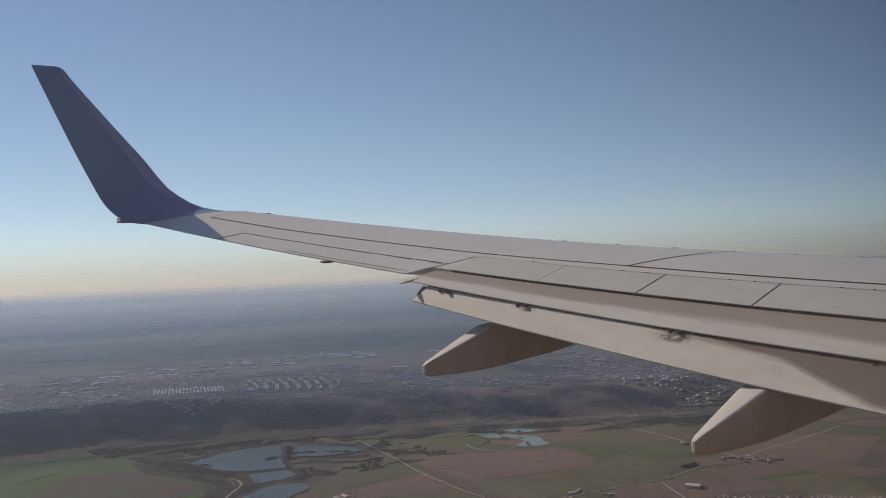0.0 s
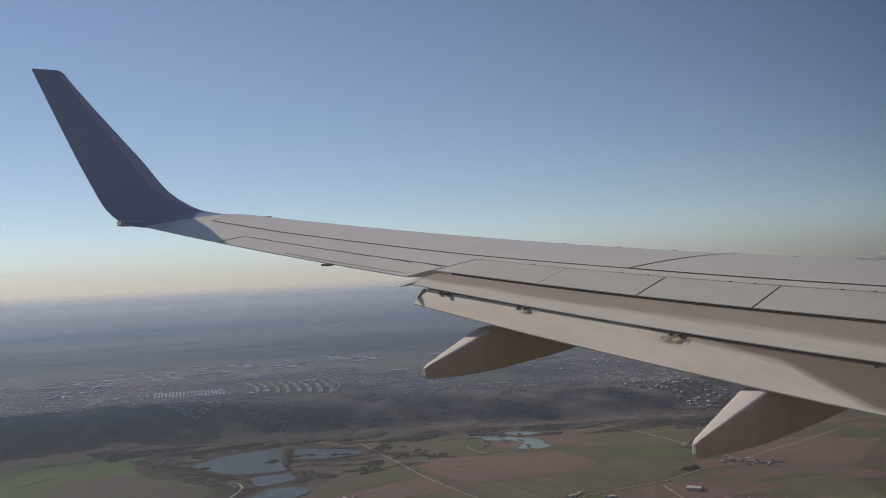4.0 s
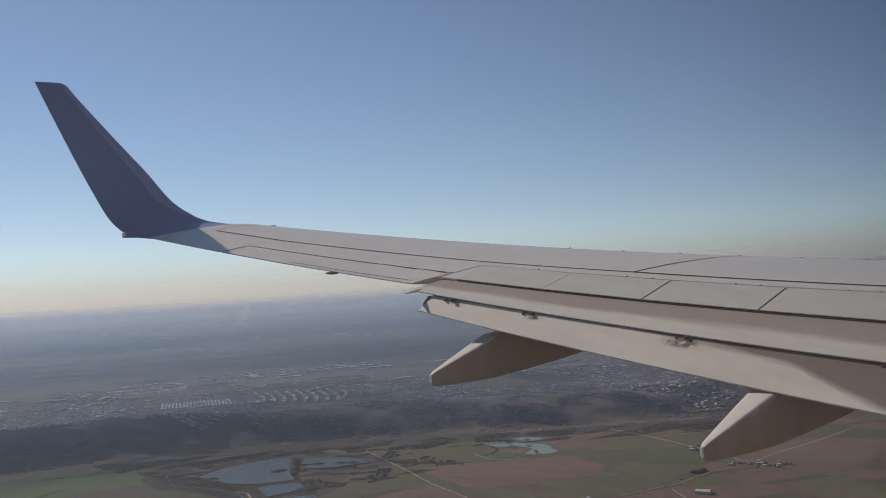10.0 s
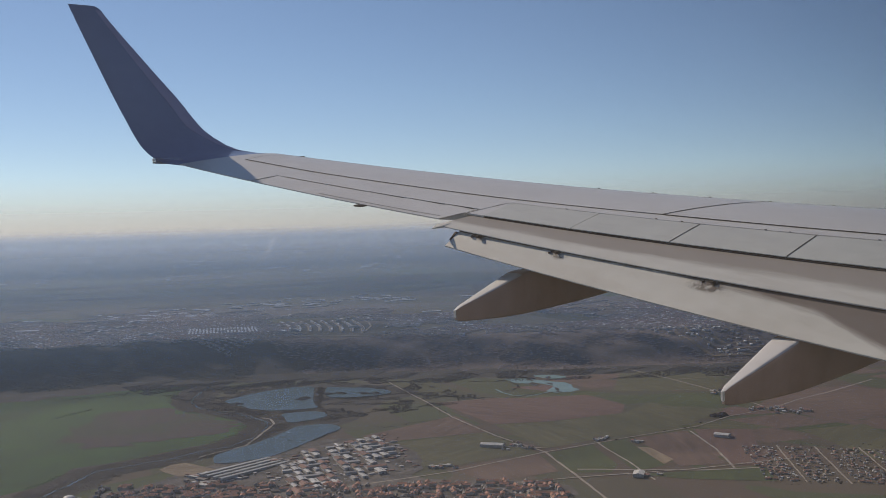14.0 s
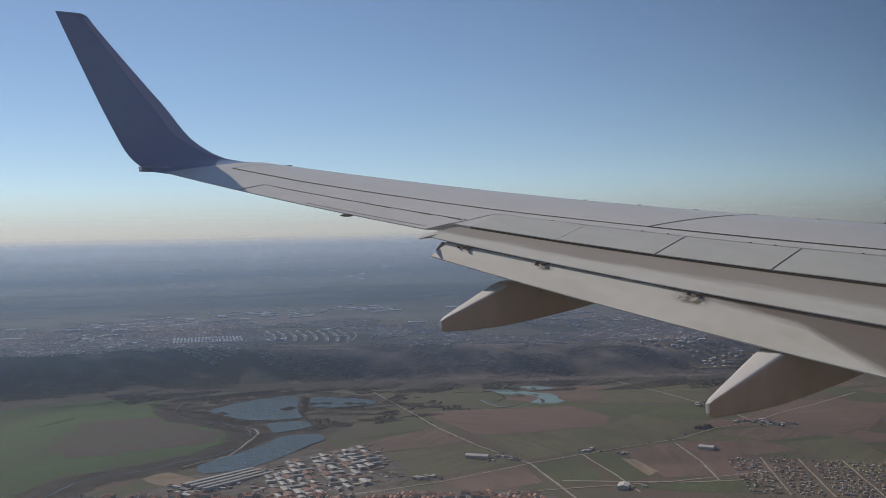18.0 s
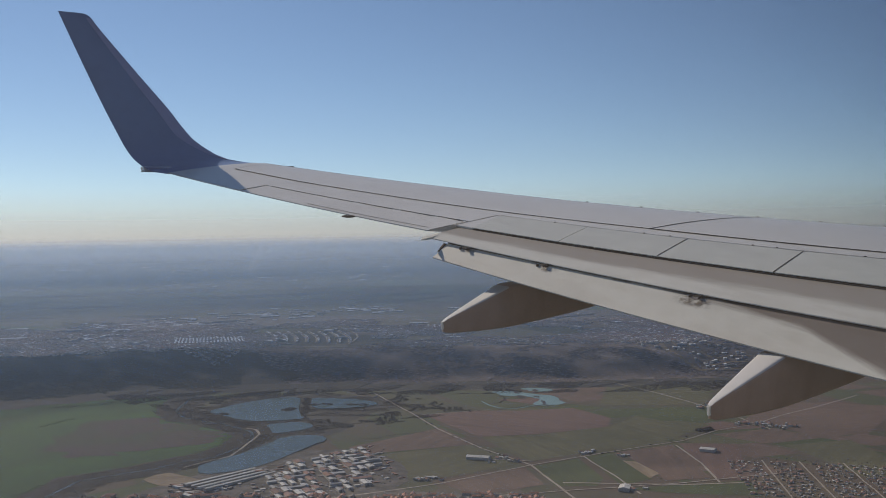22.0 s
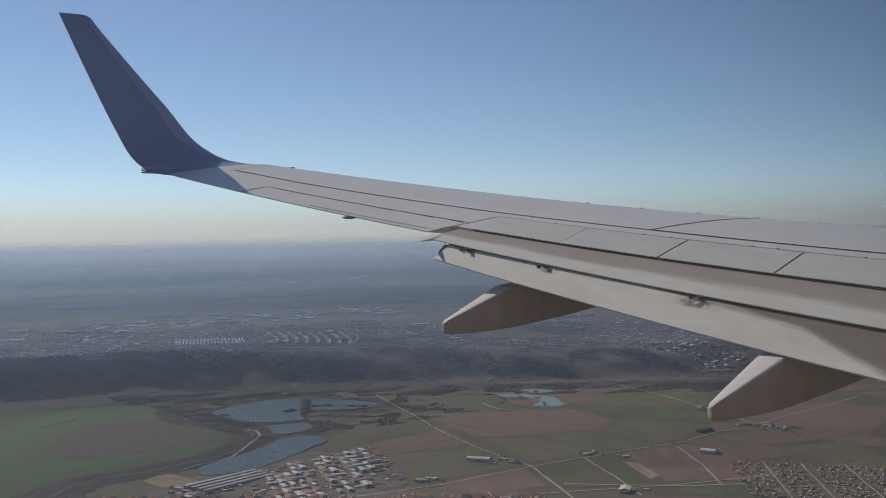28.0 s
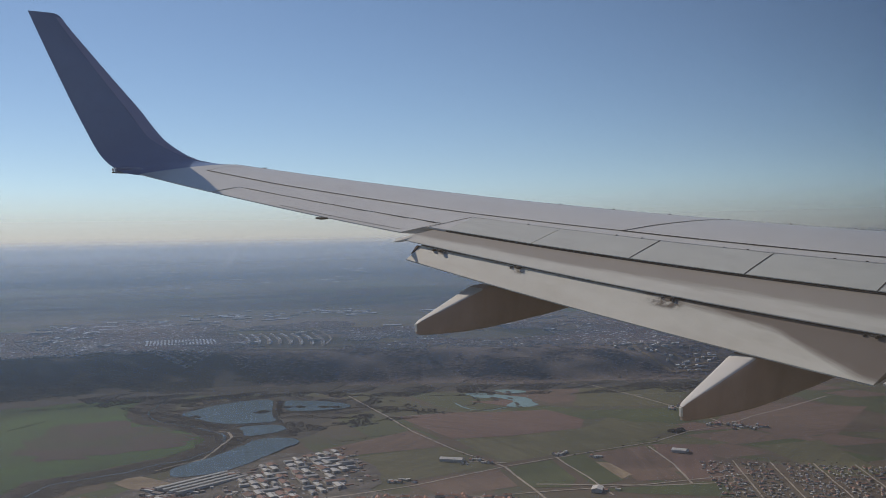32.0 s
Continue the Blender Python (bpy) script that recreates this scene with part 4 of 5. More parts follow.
belt += along([(1220, 2900), (1250, 3000), (1420, 3130), (1640, 3100), (1770, 2900), (1800, 2780)], 0.8, 27, (1.2, 3.0), (1.2, 3.0)) + along([(1240, 2720), (1225, 2880), (1225, 3030)], 1.4, 16, (1.5, 3.4), (2.5, 5)) + along([(900, 2320), (1050, 2400), (1160, 2480)], 1.4, 18, (1.5, 3.4), (2.5, 5))
belt += scatter(8000, 1100, 3300, 2150, 3700, lambda x, y: 0 < bluff_foot(x) - y < 330 and noise.noise((x / 160, y / 90, 4)) > -0.1 and not (1200 < x < 1800 and y < 3160), (1.8, 4.2), (2.5, 5.5))
clumps("riverside_trees", belt, CANOPY, "bare brown trees along the river and ponds")
hedge = along([(1846, 3013), (1700, 2544), (1621, 2313), (1551, 2027), (1520, 1800)], 14, 9, (2, 4), (3, 6), 0.7) + along([(1700, 1790), (1999, 1775), (2172, 1809)], 15, 10, (2, 5), (3, 7), 0.5)
hedge += along([(1450, 2760), (1800, 2700)], 3, 9, (1.5, 3.5), (2, 4)) + along([(1400, 2560), (1690, 2520)], 3, 7, (1.5, 3.5), (2, 4)) + along([(1380, 2330), (1600, 2300)], 4, 12, (1.5, 3), (2, 4), 0.6)
hedge += along([(880, 3480), (1000, 3430), (1130, 3460)], 1.6, 30, (1.5, 3.5), (2, 4)) + along([(760, 3120), (880, 3210)], 3, 14, (1.5, 3), (2, 4)) + scatter(90, 400, 3000, 1300, 2500, lambda x, y: True, (1.5, 3), (2, 4))
hedge += scatter(24, 2130, 2190, 1800, 1840, lambda x, y: True, (6, 11), (8, 14)) + along([(1935, 2460), (2030, 2450), (2110, 2440), (2160, 2400)], 6, 6, (2, 4), (2, 5)) + along([(2020, 2560), (2100, 2600), (2150, 2700)], 6, 8, (2, 4), (2, 5))
clumps("hedgerow", hedge, CANOPY, "bare hedges and single trees between the fields")


# ---- buildings ----
def gable(w, d, h, pitch):
    """Walls and roof of a gabled building, as two bmeshes, standing on z = 0."""
    walls = bmesh.new()
    rise = w / 2 * pitch
    pts = [(-w / 2, 0), (w / 2, 0), (w / 2, h), (0, h + rise), (-w / 2, h)]
    a = [walls.verts.new((x, -d / 2, z)) for x, z in pts]
    b = [walls.verts.new((x, d / 2, z)) for x, z in pts]
    walls.faces.new(a)
    walls.faces.new(b[::-1])
    for i in range(5):
        walls.faces.new((a[i], b[i], b[(i + 1) % 5], a[(i + 1) % 5]))
    roof = bmesh.new()
    e = 0.5
    prof = [(-w / 2 - e, h - e * pitch), (0, h + rise), (w / 2 + e, h - e * pitch), (w / 2 + e, h - e * pitch + 0.3), (0, h + rise + 0.35), (-w / 2 - e, h - e * pitch + 0.3)]
    a = [roof.verts.new((x, -d / 2 - e, z)) for x, z in prof]
    b = [roof.verts.new((x, d / 2 + e, z)) for x, z in prof]
    roof.faces.new(a)
    roof.faces.new(b[::-1])
    for i in range(6):
        roof.faces.new((a[i], b[i], b[(i + 1) % 6], a[(i + 1) % 6]))
    return walls, roof


def building(name, w, d, h, pitch, wall, roof, label, category, group, extras=()):
    ob = tagged(new(name), label, category, group)
    a, b = gable(w, d, h, pitch)
    part("walls", a, wall, ob)
    part("roof", b, roof, ob)
    for nm, size, at, mat in extras:
        part(nm, box_bm(size, at), mat, ob)
    return ob


def stand(ob, x, y, turn, vary=0.0):
    size = (random.uniform(1 - vary, 1 + vary), random.uniform(1 - vary, 1 + vary), random.uniform(1 - vary / 2, 1 + vary / 2), 1)
    return Matrix.Translation(place(x, y, land(x, y) + 0.2)) @ Matrix.Rotation(turn, 4, "Z") @ Matrix.Diagonal(size)


def town(proto, spots, vary=0.0):
    first = True
    for x, y, turn in spots:
        if first:
            proto.matrix_basis = stand(proto, x, y, turn, vary)
            first = False
        else:
            copy_thing(proto, stand(proto, x, y, turn, vary))


STREETS = material("built_up_ground", (0.030, 0.026, 0.023), (0.105, 0.092, 0.080), 0.9, 26, 0, 0.5, use_uv=True, spread=0.3)
sheet("pavement", [(930, 2230), (1050, 2290), (1260, 2290), (1330, 2100), (1240, 1870), (1130, 1800), (1380, 1560), (1300, 1440), (470, 1990), (560, 2130), (680, 2110), (790, 2190)], STREETS, 0.95, "brown built-up ground of streets and yards", "built-up ground", soft=1, ragged=14)
dome = tagged(new("storage_tank"), "white domed storage tank beside the river", "tank", "white domed tanks")
bm = bmesh.new()
bmesh.ops.create_uvsphere(bm, u_segments=20, v_segments=10, radius=1.0, matrix=Matrix.Translation((0, 0, 2.5)) @ Matrix.Diagonal((11, 11, 4.5, 1)))
bmesh.ops.bisect_plane(bm, geom=bm.verts[:] + bm.edges[:] + bm.faces[:], plane_co=(0, 0, 2.5), plane_no=(0, 0, -1), clear_outer=True)
smooth_all(part("dome", bm, ROOF_WHITE, dome, "white domed roof"))
bm = bmesh.new()
bmesh.ops.create_cone(bm, cap_ends=True, segments=20, radius1=11, radius2=11, depth=2.6, matrix=Matrix.Translation((0, 0, 1.3)))
part("tank_wall", bm, CONCRETE, dome, "grey concrete tank wall")
town(dome, [(514, 2100, 0.0), (531, 2125, 0.3), (540, 2090, 0.6)])
# the works by the river: rows of sheds
def works(u, v):
    return (1110 + 0.97 * u + 0.33 * v, 2050 + 0.16 * u + 0.94 * v)


lots = [(u, v) for u in range(-145, 165, 25) for v in (-182, -136, -90, -44, 2, 48, 94, 140) if not (u < -70 and v > 60) and not (u > 90 and v < -60) and u not in (-20, 55)]
random.shuffle(lots)
kindset = [("factory_shed", 17, 36, 5, 0.10, CONCRETE, ROOF_WHITE, "low white-roofed factory shed"), ("factory_shed", 19, 34, 5, 0.12, CONCRETE, ROOF_GREY, "low grey-roofed factory shed"),
           ("workshop", 18, 40, 5, 0.2, WALL_PALE, ROOF_RED, "red-roofed workshop of the works"), ("workshop", 19, 30, 4.5, 0.12, CONCRETE, ROOF_GREY, "grey-roofed workshop of the works")]
for i, spec in enumerate(kindset):
    nm, w, d, h, p, wm, rm, lab = spec
    proto = building(nm, w, d, h, p, wm, rm, lab, "factory", "buildings of the works", (("skylight", (1.2, d * 0.8, 0.5), (w * 0.2, 0, h + w / 2 * p * 0.62 + 0.3), GLASS_DARK), ("gate", (4, 0.3, 4), (0, -d / 2 - 0.1, 2), ROOF_DARK)))
    town(proto, [(*works(u + random.uniform(-1, 1), v + random.uniform(-4, 4)), -0.2 + random.choice((0, 0, 0, math.pi / 2)) + random.uniform(-0.03, 0.03)) for u, v in lots[i::4]], 0.35)
proto = building("long_shed", 9, 190, 5, 0.2, CONCRETE, ROOF_WHITE, "long white-roofed shed beside the river pool", "factory", "long sheds")
town(proto, [(905 + 6 * i, 2152 - 22 * i, -1.31) for i in range(4)])

# yards between the sheds: stacks, lorries and lean-tos
def heaps(name, spots, mats, label, category):
    co, fs, ki = [], [], []
    for x, y, w, d, h, turn, kind in spots:
        b = len(co)
        c, q = math.cos(turn), math.sin(turn)
        for zz in (0.0, h):
            for px, py in ((-w, -d), (w, -d), (w, d), (-w, d)):
                co.append(place(x + (px * c - py * q) / 2, y + (px * q + py * c) / 2, land(x, y) + zz))
        fs += [(b, b + 1, b + 5, b + 4), (b + 1, b + 2, b + 6, b + 5), (b + 2, b + 3, b + 7, b + 6), (b + 3, b, b + 4, b + 7), (b + 4, b + 5, b + 6, b + 7)]
        ki += [kind] * 5
    ob = mesh_object(name, co, fs, mats, smooth=False)
    ob.data.polygons.foreach_set("material_index", ki)
    return tagged(ob, label, category, kind="stuff")


yards = [(*works(random.uniform(-230, 200), random.uniform(-210, 170)), random.uniform(3, 11), random.uniform(3, 22), random.uniform(2, 4), -0.2 + random.choice((0, math.pi / 2)), random.choice((0, 2, 2, 3, 4))) for _ in range(190)]
yards += [(random.uniform(760, 880), random.uniform(2040, 2140), random.uniform(4, 14), random.uniform(6, 40), random.uniform(3, 6), 0.37, random.choice((0, 1, 2, 3))) for _ in range(60)]
heaps("yard_clutter", yards, [CONCRETE, ROOF_WHITE, ROOF_DARK, ROOF_RED, ROOF_GREY], "grey and rusty stacks and lean-tos between the sheds", "yard clutter")
clumps("yard_trees", [(*works(random.uniform(-230, 220), random.uniform(-220, 180)), random.uniform(1.5, 3.5), random.uniform(3, 6)) for _ in range(260)], CANOPY, "bare trees between the sheds of the works")

# farms along the roads
proto = building("barn", 22, 34, 6, 0.25, WALL_PALE, ROOF_WHITE, "white metal barn in the fields", "barn", "barns")
town(proto, [(1518, 1500, -0.9), (1463, 1942, 0.6), (1475, 1925, 0.6), (1950, 1640, 0.4)])
proto = building("farmhouse", 8, 12, 4.5, 0.5, WALL_PALE, ROOF_RED, "pale farmhouse with a red tiled roof", "house", "farmhouses", (("chimney", (1, 1, 2.5), (2, 3, 6.6), WALL_PALE), ("door", (1.2, 0.2, 2.2), (0, -6.1, 1.1), ROOF_DARK)))
spots = [(1257 + random.uniform(-30, 30), 1835 + random.uniform(-25, 25)) for _ in range(9)] + [(1490 + random.uniform(-30, 35), 1890 + random.uniform(-40, 30)) for _ in range(10)]
spots += [(1690 + random.uniform(-20, 70), 1800 + random.uniform(6, 22)) for _ in range(7)] + [(2330 + random.uniform(-50, 60), 1760 + random.uniform(-70, 70)) for _ in range(22)] + [(2470 + random.uniform(-50, 40), 2040 + random.uniform(-60, 60)) for _ in range(14)]
spots += [(1760 + random.uniform(-12, 12), 1745 + random.uniform(-15, 8)) for _ in range(4)] + [(1540 + random.uniform(-14, 14), 1480 + random.uniform(-12, 12)) for _ in range(2)]
town(proto, [(x, y, random.choice((0.3, 1.9)) + random.uniform(-0.2, 0.2)) for x, y in spots[::3]], 0.3)
proto = building("farm_shed", 7, 14, 3.5, 0.2, WALL_PALE, ROOF_WHITE, "low farm shed with a pale metal roof", "shed", "farm sheds", (("gate", (2.5, 0.2, 2.6), (0, -7.1, 1.3), ROOF_DARK),))
town(proto, [(x, y, random.choice((0.3, 1.9)) + random.uniform(-0.2, 0.2)) for x, y in spots[1::3] + spots[2::3]], 0.4)

WALL_DULL = material("dull_wall", (0.20, 0.18, 0.155), (0.32, 0.29, 0.25), 0.9, 0.2, 0, 0.3, per_object=0.3)
# the village of small plots, street by street
house_kinds = [building("village_house", 4.6, 6.4, 2.4, 0.35, WALL_PALE, ROOF_DARK, "small village house with a dark roof", "house", "village houses"),
               building("village_house", 4.6, 6.4, 2.4, 0.4, WALL_PALE, ROOF_RED, "small village house with a red roof", "house", "village houses"),
               building("garden_shed", 3.4, 4.4, 2.0, 0.2, CONCRETE, ROOF_WHITE, "small pale garden shed with a sheet roof", "shed", "garden sheds")]
lists = [[], [], []]
for u in range(-150, 260, 15):
    for v in range(-190, 150, 11):
        if random.random() < 0.66 and min(abs(u - k) for k in (-75, 8, 104, 195)) > 8:
            x, y = 1900 + 0.62 * u + 0.66 * v + random.uniform(-5, 5), 1320 - 0.78 * u + 0.70 * v + random.uniform(-5, 5)
            lists[random.choice((0, 1, 2, 2))].append((x, y, 0.75 + random.choice((0, math.pi / 2)) + random.uniform(-0.1, 0.1)))
for proto, spots in zip(house_kinds, lists):
    town(proto, spots, 0.3)
for u in (-75, 8, 104, 195):
    track("road", [(1900 + 0.62 * u + 0.66 * v, 1320 - 0.78 * u + 0.70 * v) for v in (-200, -60, 60, 165)], 4.5, TRACK, "pale village street", 0.9)
clumps("garden_trees", scatter(520, 1560, 2240, 1050, 1700, lambda x, y: abs(0.62 * (x - 1900) - 0.78 * (y - 1320) - 50) < 230 and abs(0.66 * (x - 1900) + 0.70 * (y - 1320)) < 190, (1.2, 2.6), (1.5, 3.5)), CANOPY, "bare garden trees between the village houses")
# red-roofed terraces of the near suburb
TILE_ORANGE = material("orange_tiles", (0.19, 0.092, 0.062), (0.27, 0.135, 0.09), 0.85, 0.3, 0, 0.3, per_object=0.25)
proto = building("terraced_house", 9, 18, 5.5, 0.5, WALL_PALE, TILE_ORANGE, "terraced house with an orange-red tiled roof", "house", "suburb houses", (("chimney", (1, 1, 2.5), (1.5, 4, 9.2), WALL_PALE),))
spots = []
for k in range(290):
    u = random.uniform(0, 1)
    x, y = 640 + 720 * u, 2150 - 570 * u
    v = random.uniform(-190, 0)
    spots.append((x + v * 0.5, y + v * 0.86, -0.62 + random.choice((0, math.pi / 2)) + random.uniform(-0.1, 0.1)))
town(proto, spots)
proto = building("row_house", 8, 14, 4.5, 0.45, WALL_DULL, ROOF_DARK, "old row house with a dark brown roof", "house", "suburb row houses", (("chimney", (0.8, 0.8, 2), (1.5, 3, 7.2), WALL_DULL),))
more = []
for k in range(280):
    u = random.uniform(0, 1)
    v = random.uniform(-190, 10)
    more.append((600 + 740 * u + v * 0.5, 2160 - 570 * u + v * 0.86, -0.62 + random.choice((0, math.pi / 2)) + random.uniform(-0.15, 0.15)))
town(proto, more, 0.25)
clumps("garden_trees", [(x + random.uniform(-25, 25), y + random.uniform(-25, 25), random.uniform(1.5, 3), random.uniform(2, 4)) for x, y, _ in spots for _ in range(4)], CANOPY, "bare garden trees between the suburb houses")


# ---- the town on the plateau, in mass ----
def blocks(name, spots, mats, label):
    co, fs, ki = [], [], []
    for x, y, w, d, h, turn, kind in spots:
        b = len(co)
        z = land(x, y)
        c, s = math.cos(turn), math.sin(turn)
        for zz in (z - 3, z + h):
            for px, py in ((-w, -d), (w, -d), (w, d), (-w, d)):
                co.append(place(x + (px * c - py * s) / 2, y + (px * s + py * c) / 2, zz))
        co += [place(x - (w * c) / 2, y - (w * s) / 2, z + h + 0.06 * d), place(x + (w * c) / 2, y + (w * s) / 2, z + h + 0.06 * d)]
        fs += [(b, b + 1, b + 5, b + 4), (b + 1, b + 2, b + 6, b + 9, b + 5), (b + 2, b + 3, b + 7, b + 6), (b + 3, b, b + 4, b + 8, b + 7), (b + 4, b + 5, b + 9, b + 8), (b + 6, b + 7, b + 8, b + 9)]
        ki += [0, 0, 0, 0, kind, kind]
    ob = mesh_object(name, co, fs, mats, smooth=False)
    ob.data.polygons.foreach_set("material_index", ki)
    return tagged(ob, label, "town", kind="stuff")


TOWN_WALL = material("town_wall", (0.36, 0.35, 0.33), (0.52, 0.50, 0.47), 0.9, 0.02, 0, 0.4)
TOWN_WHITE = material("bright_roof", (0.76, 0.76, 0.75), (0.88, 0.88, 0.87), 0.35, 0.02, 0, 0.2)
town_mats = [TOWN_WALL, ROOF_RED, ROOF_GREY, TOWN_WHITE, ROOF_DARK]
spots = []
# quarters of the town, each with its own street grid
for k in range(430):
    cx = 900 + 5600 * random.random() ** 1.3
    cy = bluff_foot(cx) + 740 + 1750 * random.random() ** 1.15
    if noise.noise((cx / 900, cy / 700, 15)) < -0.30:
        continue
    lean, red = 0.55 + random.choice((0, 0.35, -0.3, 0.8)) + random.uniform(-0.1, 0.1), random.random()
    gap, lot = random.uniform(34, 55), random.uniform(15, 24)
    wide, deep = random.uniform(70, 220), random.uniform(60, 190)
    c, q = math.cos(lean), math.sin(lean)
    u = -wide
    while u < wide:
        v = -deep
        while v < deep:
            if random.random() < 0.72:
                kind = random.choice((1, 1, 1, 4)) if red > 0.45 else random.choice((4, 4, 2, 1, 4))
                if random.random() < 0.07:
                    kind = 3
                spots.append((cx + c * u - q * v + random.uniform(-3, 3), cy + q * u + c * v + random.uniform(-3, 3), random.uniform(8, 12), lot * random.uniform(0.55, 0.85), random.uniform(2.2, 4), lean + random.uniform(-0.06, 0.06), kind))
            v += lot
        u += gap * random.choice((0.4, 0.6))
blocks("town_houses", spots, town_mats, "brown-roofed houses of the town on the plateau")
spots = []
for k in range(45):
    cx = random.uniform(1300, 6400)
    cy = bluff_foot(cx) + random.uniform(850, 1900)
    for j in range(random.randint(1, 5)):
        spots.append((cx + random.uniform(-60, 60), cy + random.uniform(-60, 60), random.uniform(12, 18), random.uniform(30, 60), random.uniform(5, 9), random.choice((0.4, 1.9, 0.9)), random.choice((3, 2, 2))))
blocks("apartment_blocks", spots, [TOWN_WALL] + town_mats[1:], "pale blocks of flats among the houses of the town")
spots = []
for k in range(105):
    u = random.random()
    x, y = 1650 + 2000 * u, 5520 + 230 * u + random.gauss(0, 190)
    spots.append((x, y, random.uniform(20, 75), random.uniform(18, 40), random.uniform(2.5, 4.5), -0.45 + random.uniform(-0.3, 0.3), random.choice((3, 3, 3, 2))))
for x, y in ((1870, 5570), (3461, 5428), (3964, 5387), (3046, 4500), (1300, 5750), (1150, 5200)):
    spots.append((x, y, random.uniform(90, 170), random.uniform(28, 45), 4, -0.45, 3))
blocks("town_halls", spots, [CONCRETE] + town_mats[1:], "long white industrial halls along the far edge of the town")
spots = []
for k in range(230):
    x, y = random.uniform(500, 15000), random.uniform(7500, 24000)
    if noise.noise((x / 2500, y / 3500, 31)) > 0.0:
        spots.append((x, y, random.uniform(40, 200) * y / 12000, random.uniform(30, 60) * y / 12000, random.uniform(1, 3), 0.2 + random.uniform(-0.4, 0.4), random.choice((3, 3, 2))))
blocks("far_sheds", spots, [CONCRETE] + town_mats[1:], "scattered pale sheds and villages far out on the plain")
spots = []
for i in range(4):
    for j in range(20):
        spots.append((1655 + 14 * j + 24 * i, 4390 - 7 * j + 58 * i + random.uniform(-4, 4), 8, 44, 4, -0.45, 3))
blocks("glasshouses", spots, [CONCRETE] + town_mats[1:], "rows of bright greenhouses above the bluff")
# terraces of the estate in long streets, and the streets between them
spots = []
for i in range(8):
    near, far = Vector((2014 + 31 * i, 4135 - 41 * i)), Vector((2200 + 41 * i, 4590 - 30 * i))
    way = (far - near).normalized()
    across = Vector((way.y, -way.x))
    line = []
    for j in range(30):
        p = near.lerp(far, j / 29) + across * 14 * math.sin(j / 29 * math.pi * 1.2)
        line.append((p.x, p.y))
        if random.random() < 0.9:
            p += across * 10
            spots.append((p.x, p.y, 9, 14, 5, math.atan2(way.y, way.x) + math.pi / 2 + random.uniform(-0.05, 0.05), random.choice((3, 2, 3, 1))))
    track("road", line[::4], 7, TRACK, "pale street of the estate above the bluff", 2.5)
blocks("estate_houses", spots, town_mats, "long rows of pale terraced houses on the edge of the bluff")
spots = []
for i in range(9):
    for j in range(26):
        if random.random() < 0.8:
            spots.append((3080 + 42 * i + 9 * j, 3000 + 20 * j - 26 * i + random.uniform(-5, 5), 10, 13, 5, 0.9 + random.uniform(-0.1, 0.1), random.choice((1, 1, 1, 3))))
blocks("estate_houses", spots, town_mats, "red-roofed houses above the quarry")
for pts in ([(2659, 4701), (2558, 4425), (2480, 4205), (2398, 4046), (2254, 3853), (2202, 3798)], [(1917, 3952), (2049, 3793), (2208, 3644), (2348, 3688), (2324, 3471)], [(1000, 5300), (2200, 5000), (3600, 4600)], [(1400, 6000), (3000, 5700), (4800, 5300)]):
    track("road", pts, 11, TRACK, "pale main road of the town", 2.5)
for k, wide in ((0, 22), (1, 13), (2, 16)):
    track("quarry", [(3290 + 50 * k, 3084 + 12 * k), (3110 + 62 * k, 2800 + 10 * k), (3050 + 70 * k, 2590 + 25 * k), (3180 + 80 * k, 2480 + 40 * k)], wide, TAN, "pale bare terrace of the quarry on the plateau edge", 2.0, "quarry", 14)
spots = [(3150 + random.uniform(-60, 190), 2720 + random.uniform(-190, 220), random.uniform(7, 13), random.uniform(9, 30), random.uniform(2, 5), random.choice((0.9, 2.4)), random.choice((3, 3, 2))) for _ in range(60)]
blocks("town_halls", spots, [TOWN_WALL] + town_mats[1:], "white halls and blocks beside the quarry")


# ---- haze of the air, painted with thin tinted scattering sheets round the aircraft; each holds the air between its own distance and the next ----

def true_range(r):
    """The distance on the plan of what place() puts r metres away."""
    return r if r <= BEND else BEND + REACH * (r - BEND) / (REACH - r + BEND)


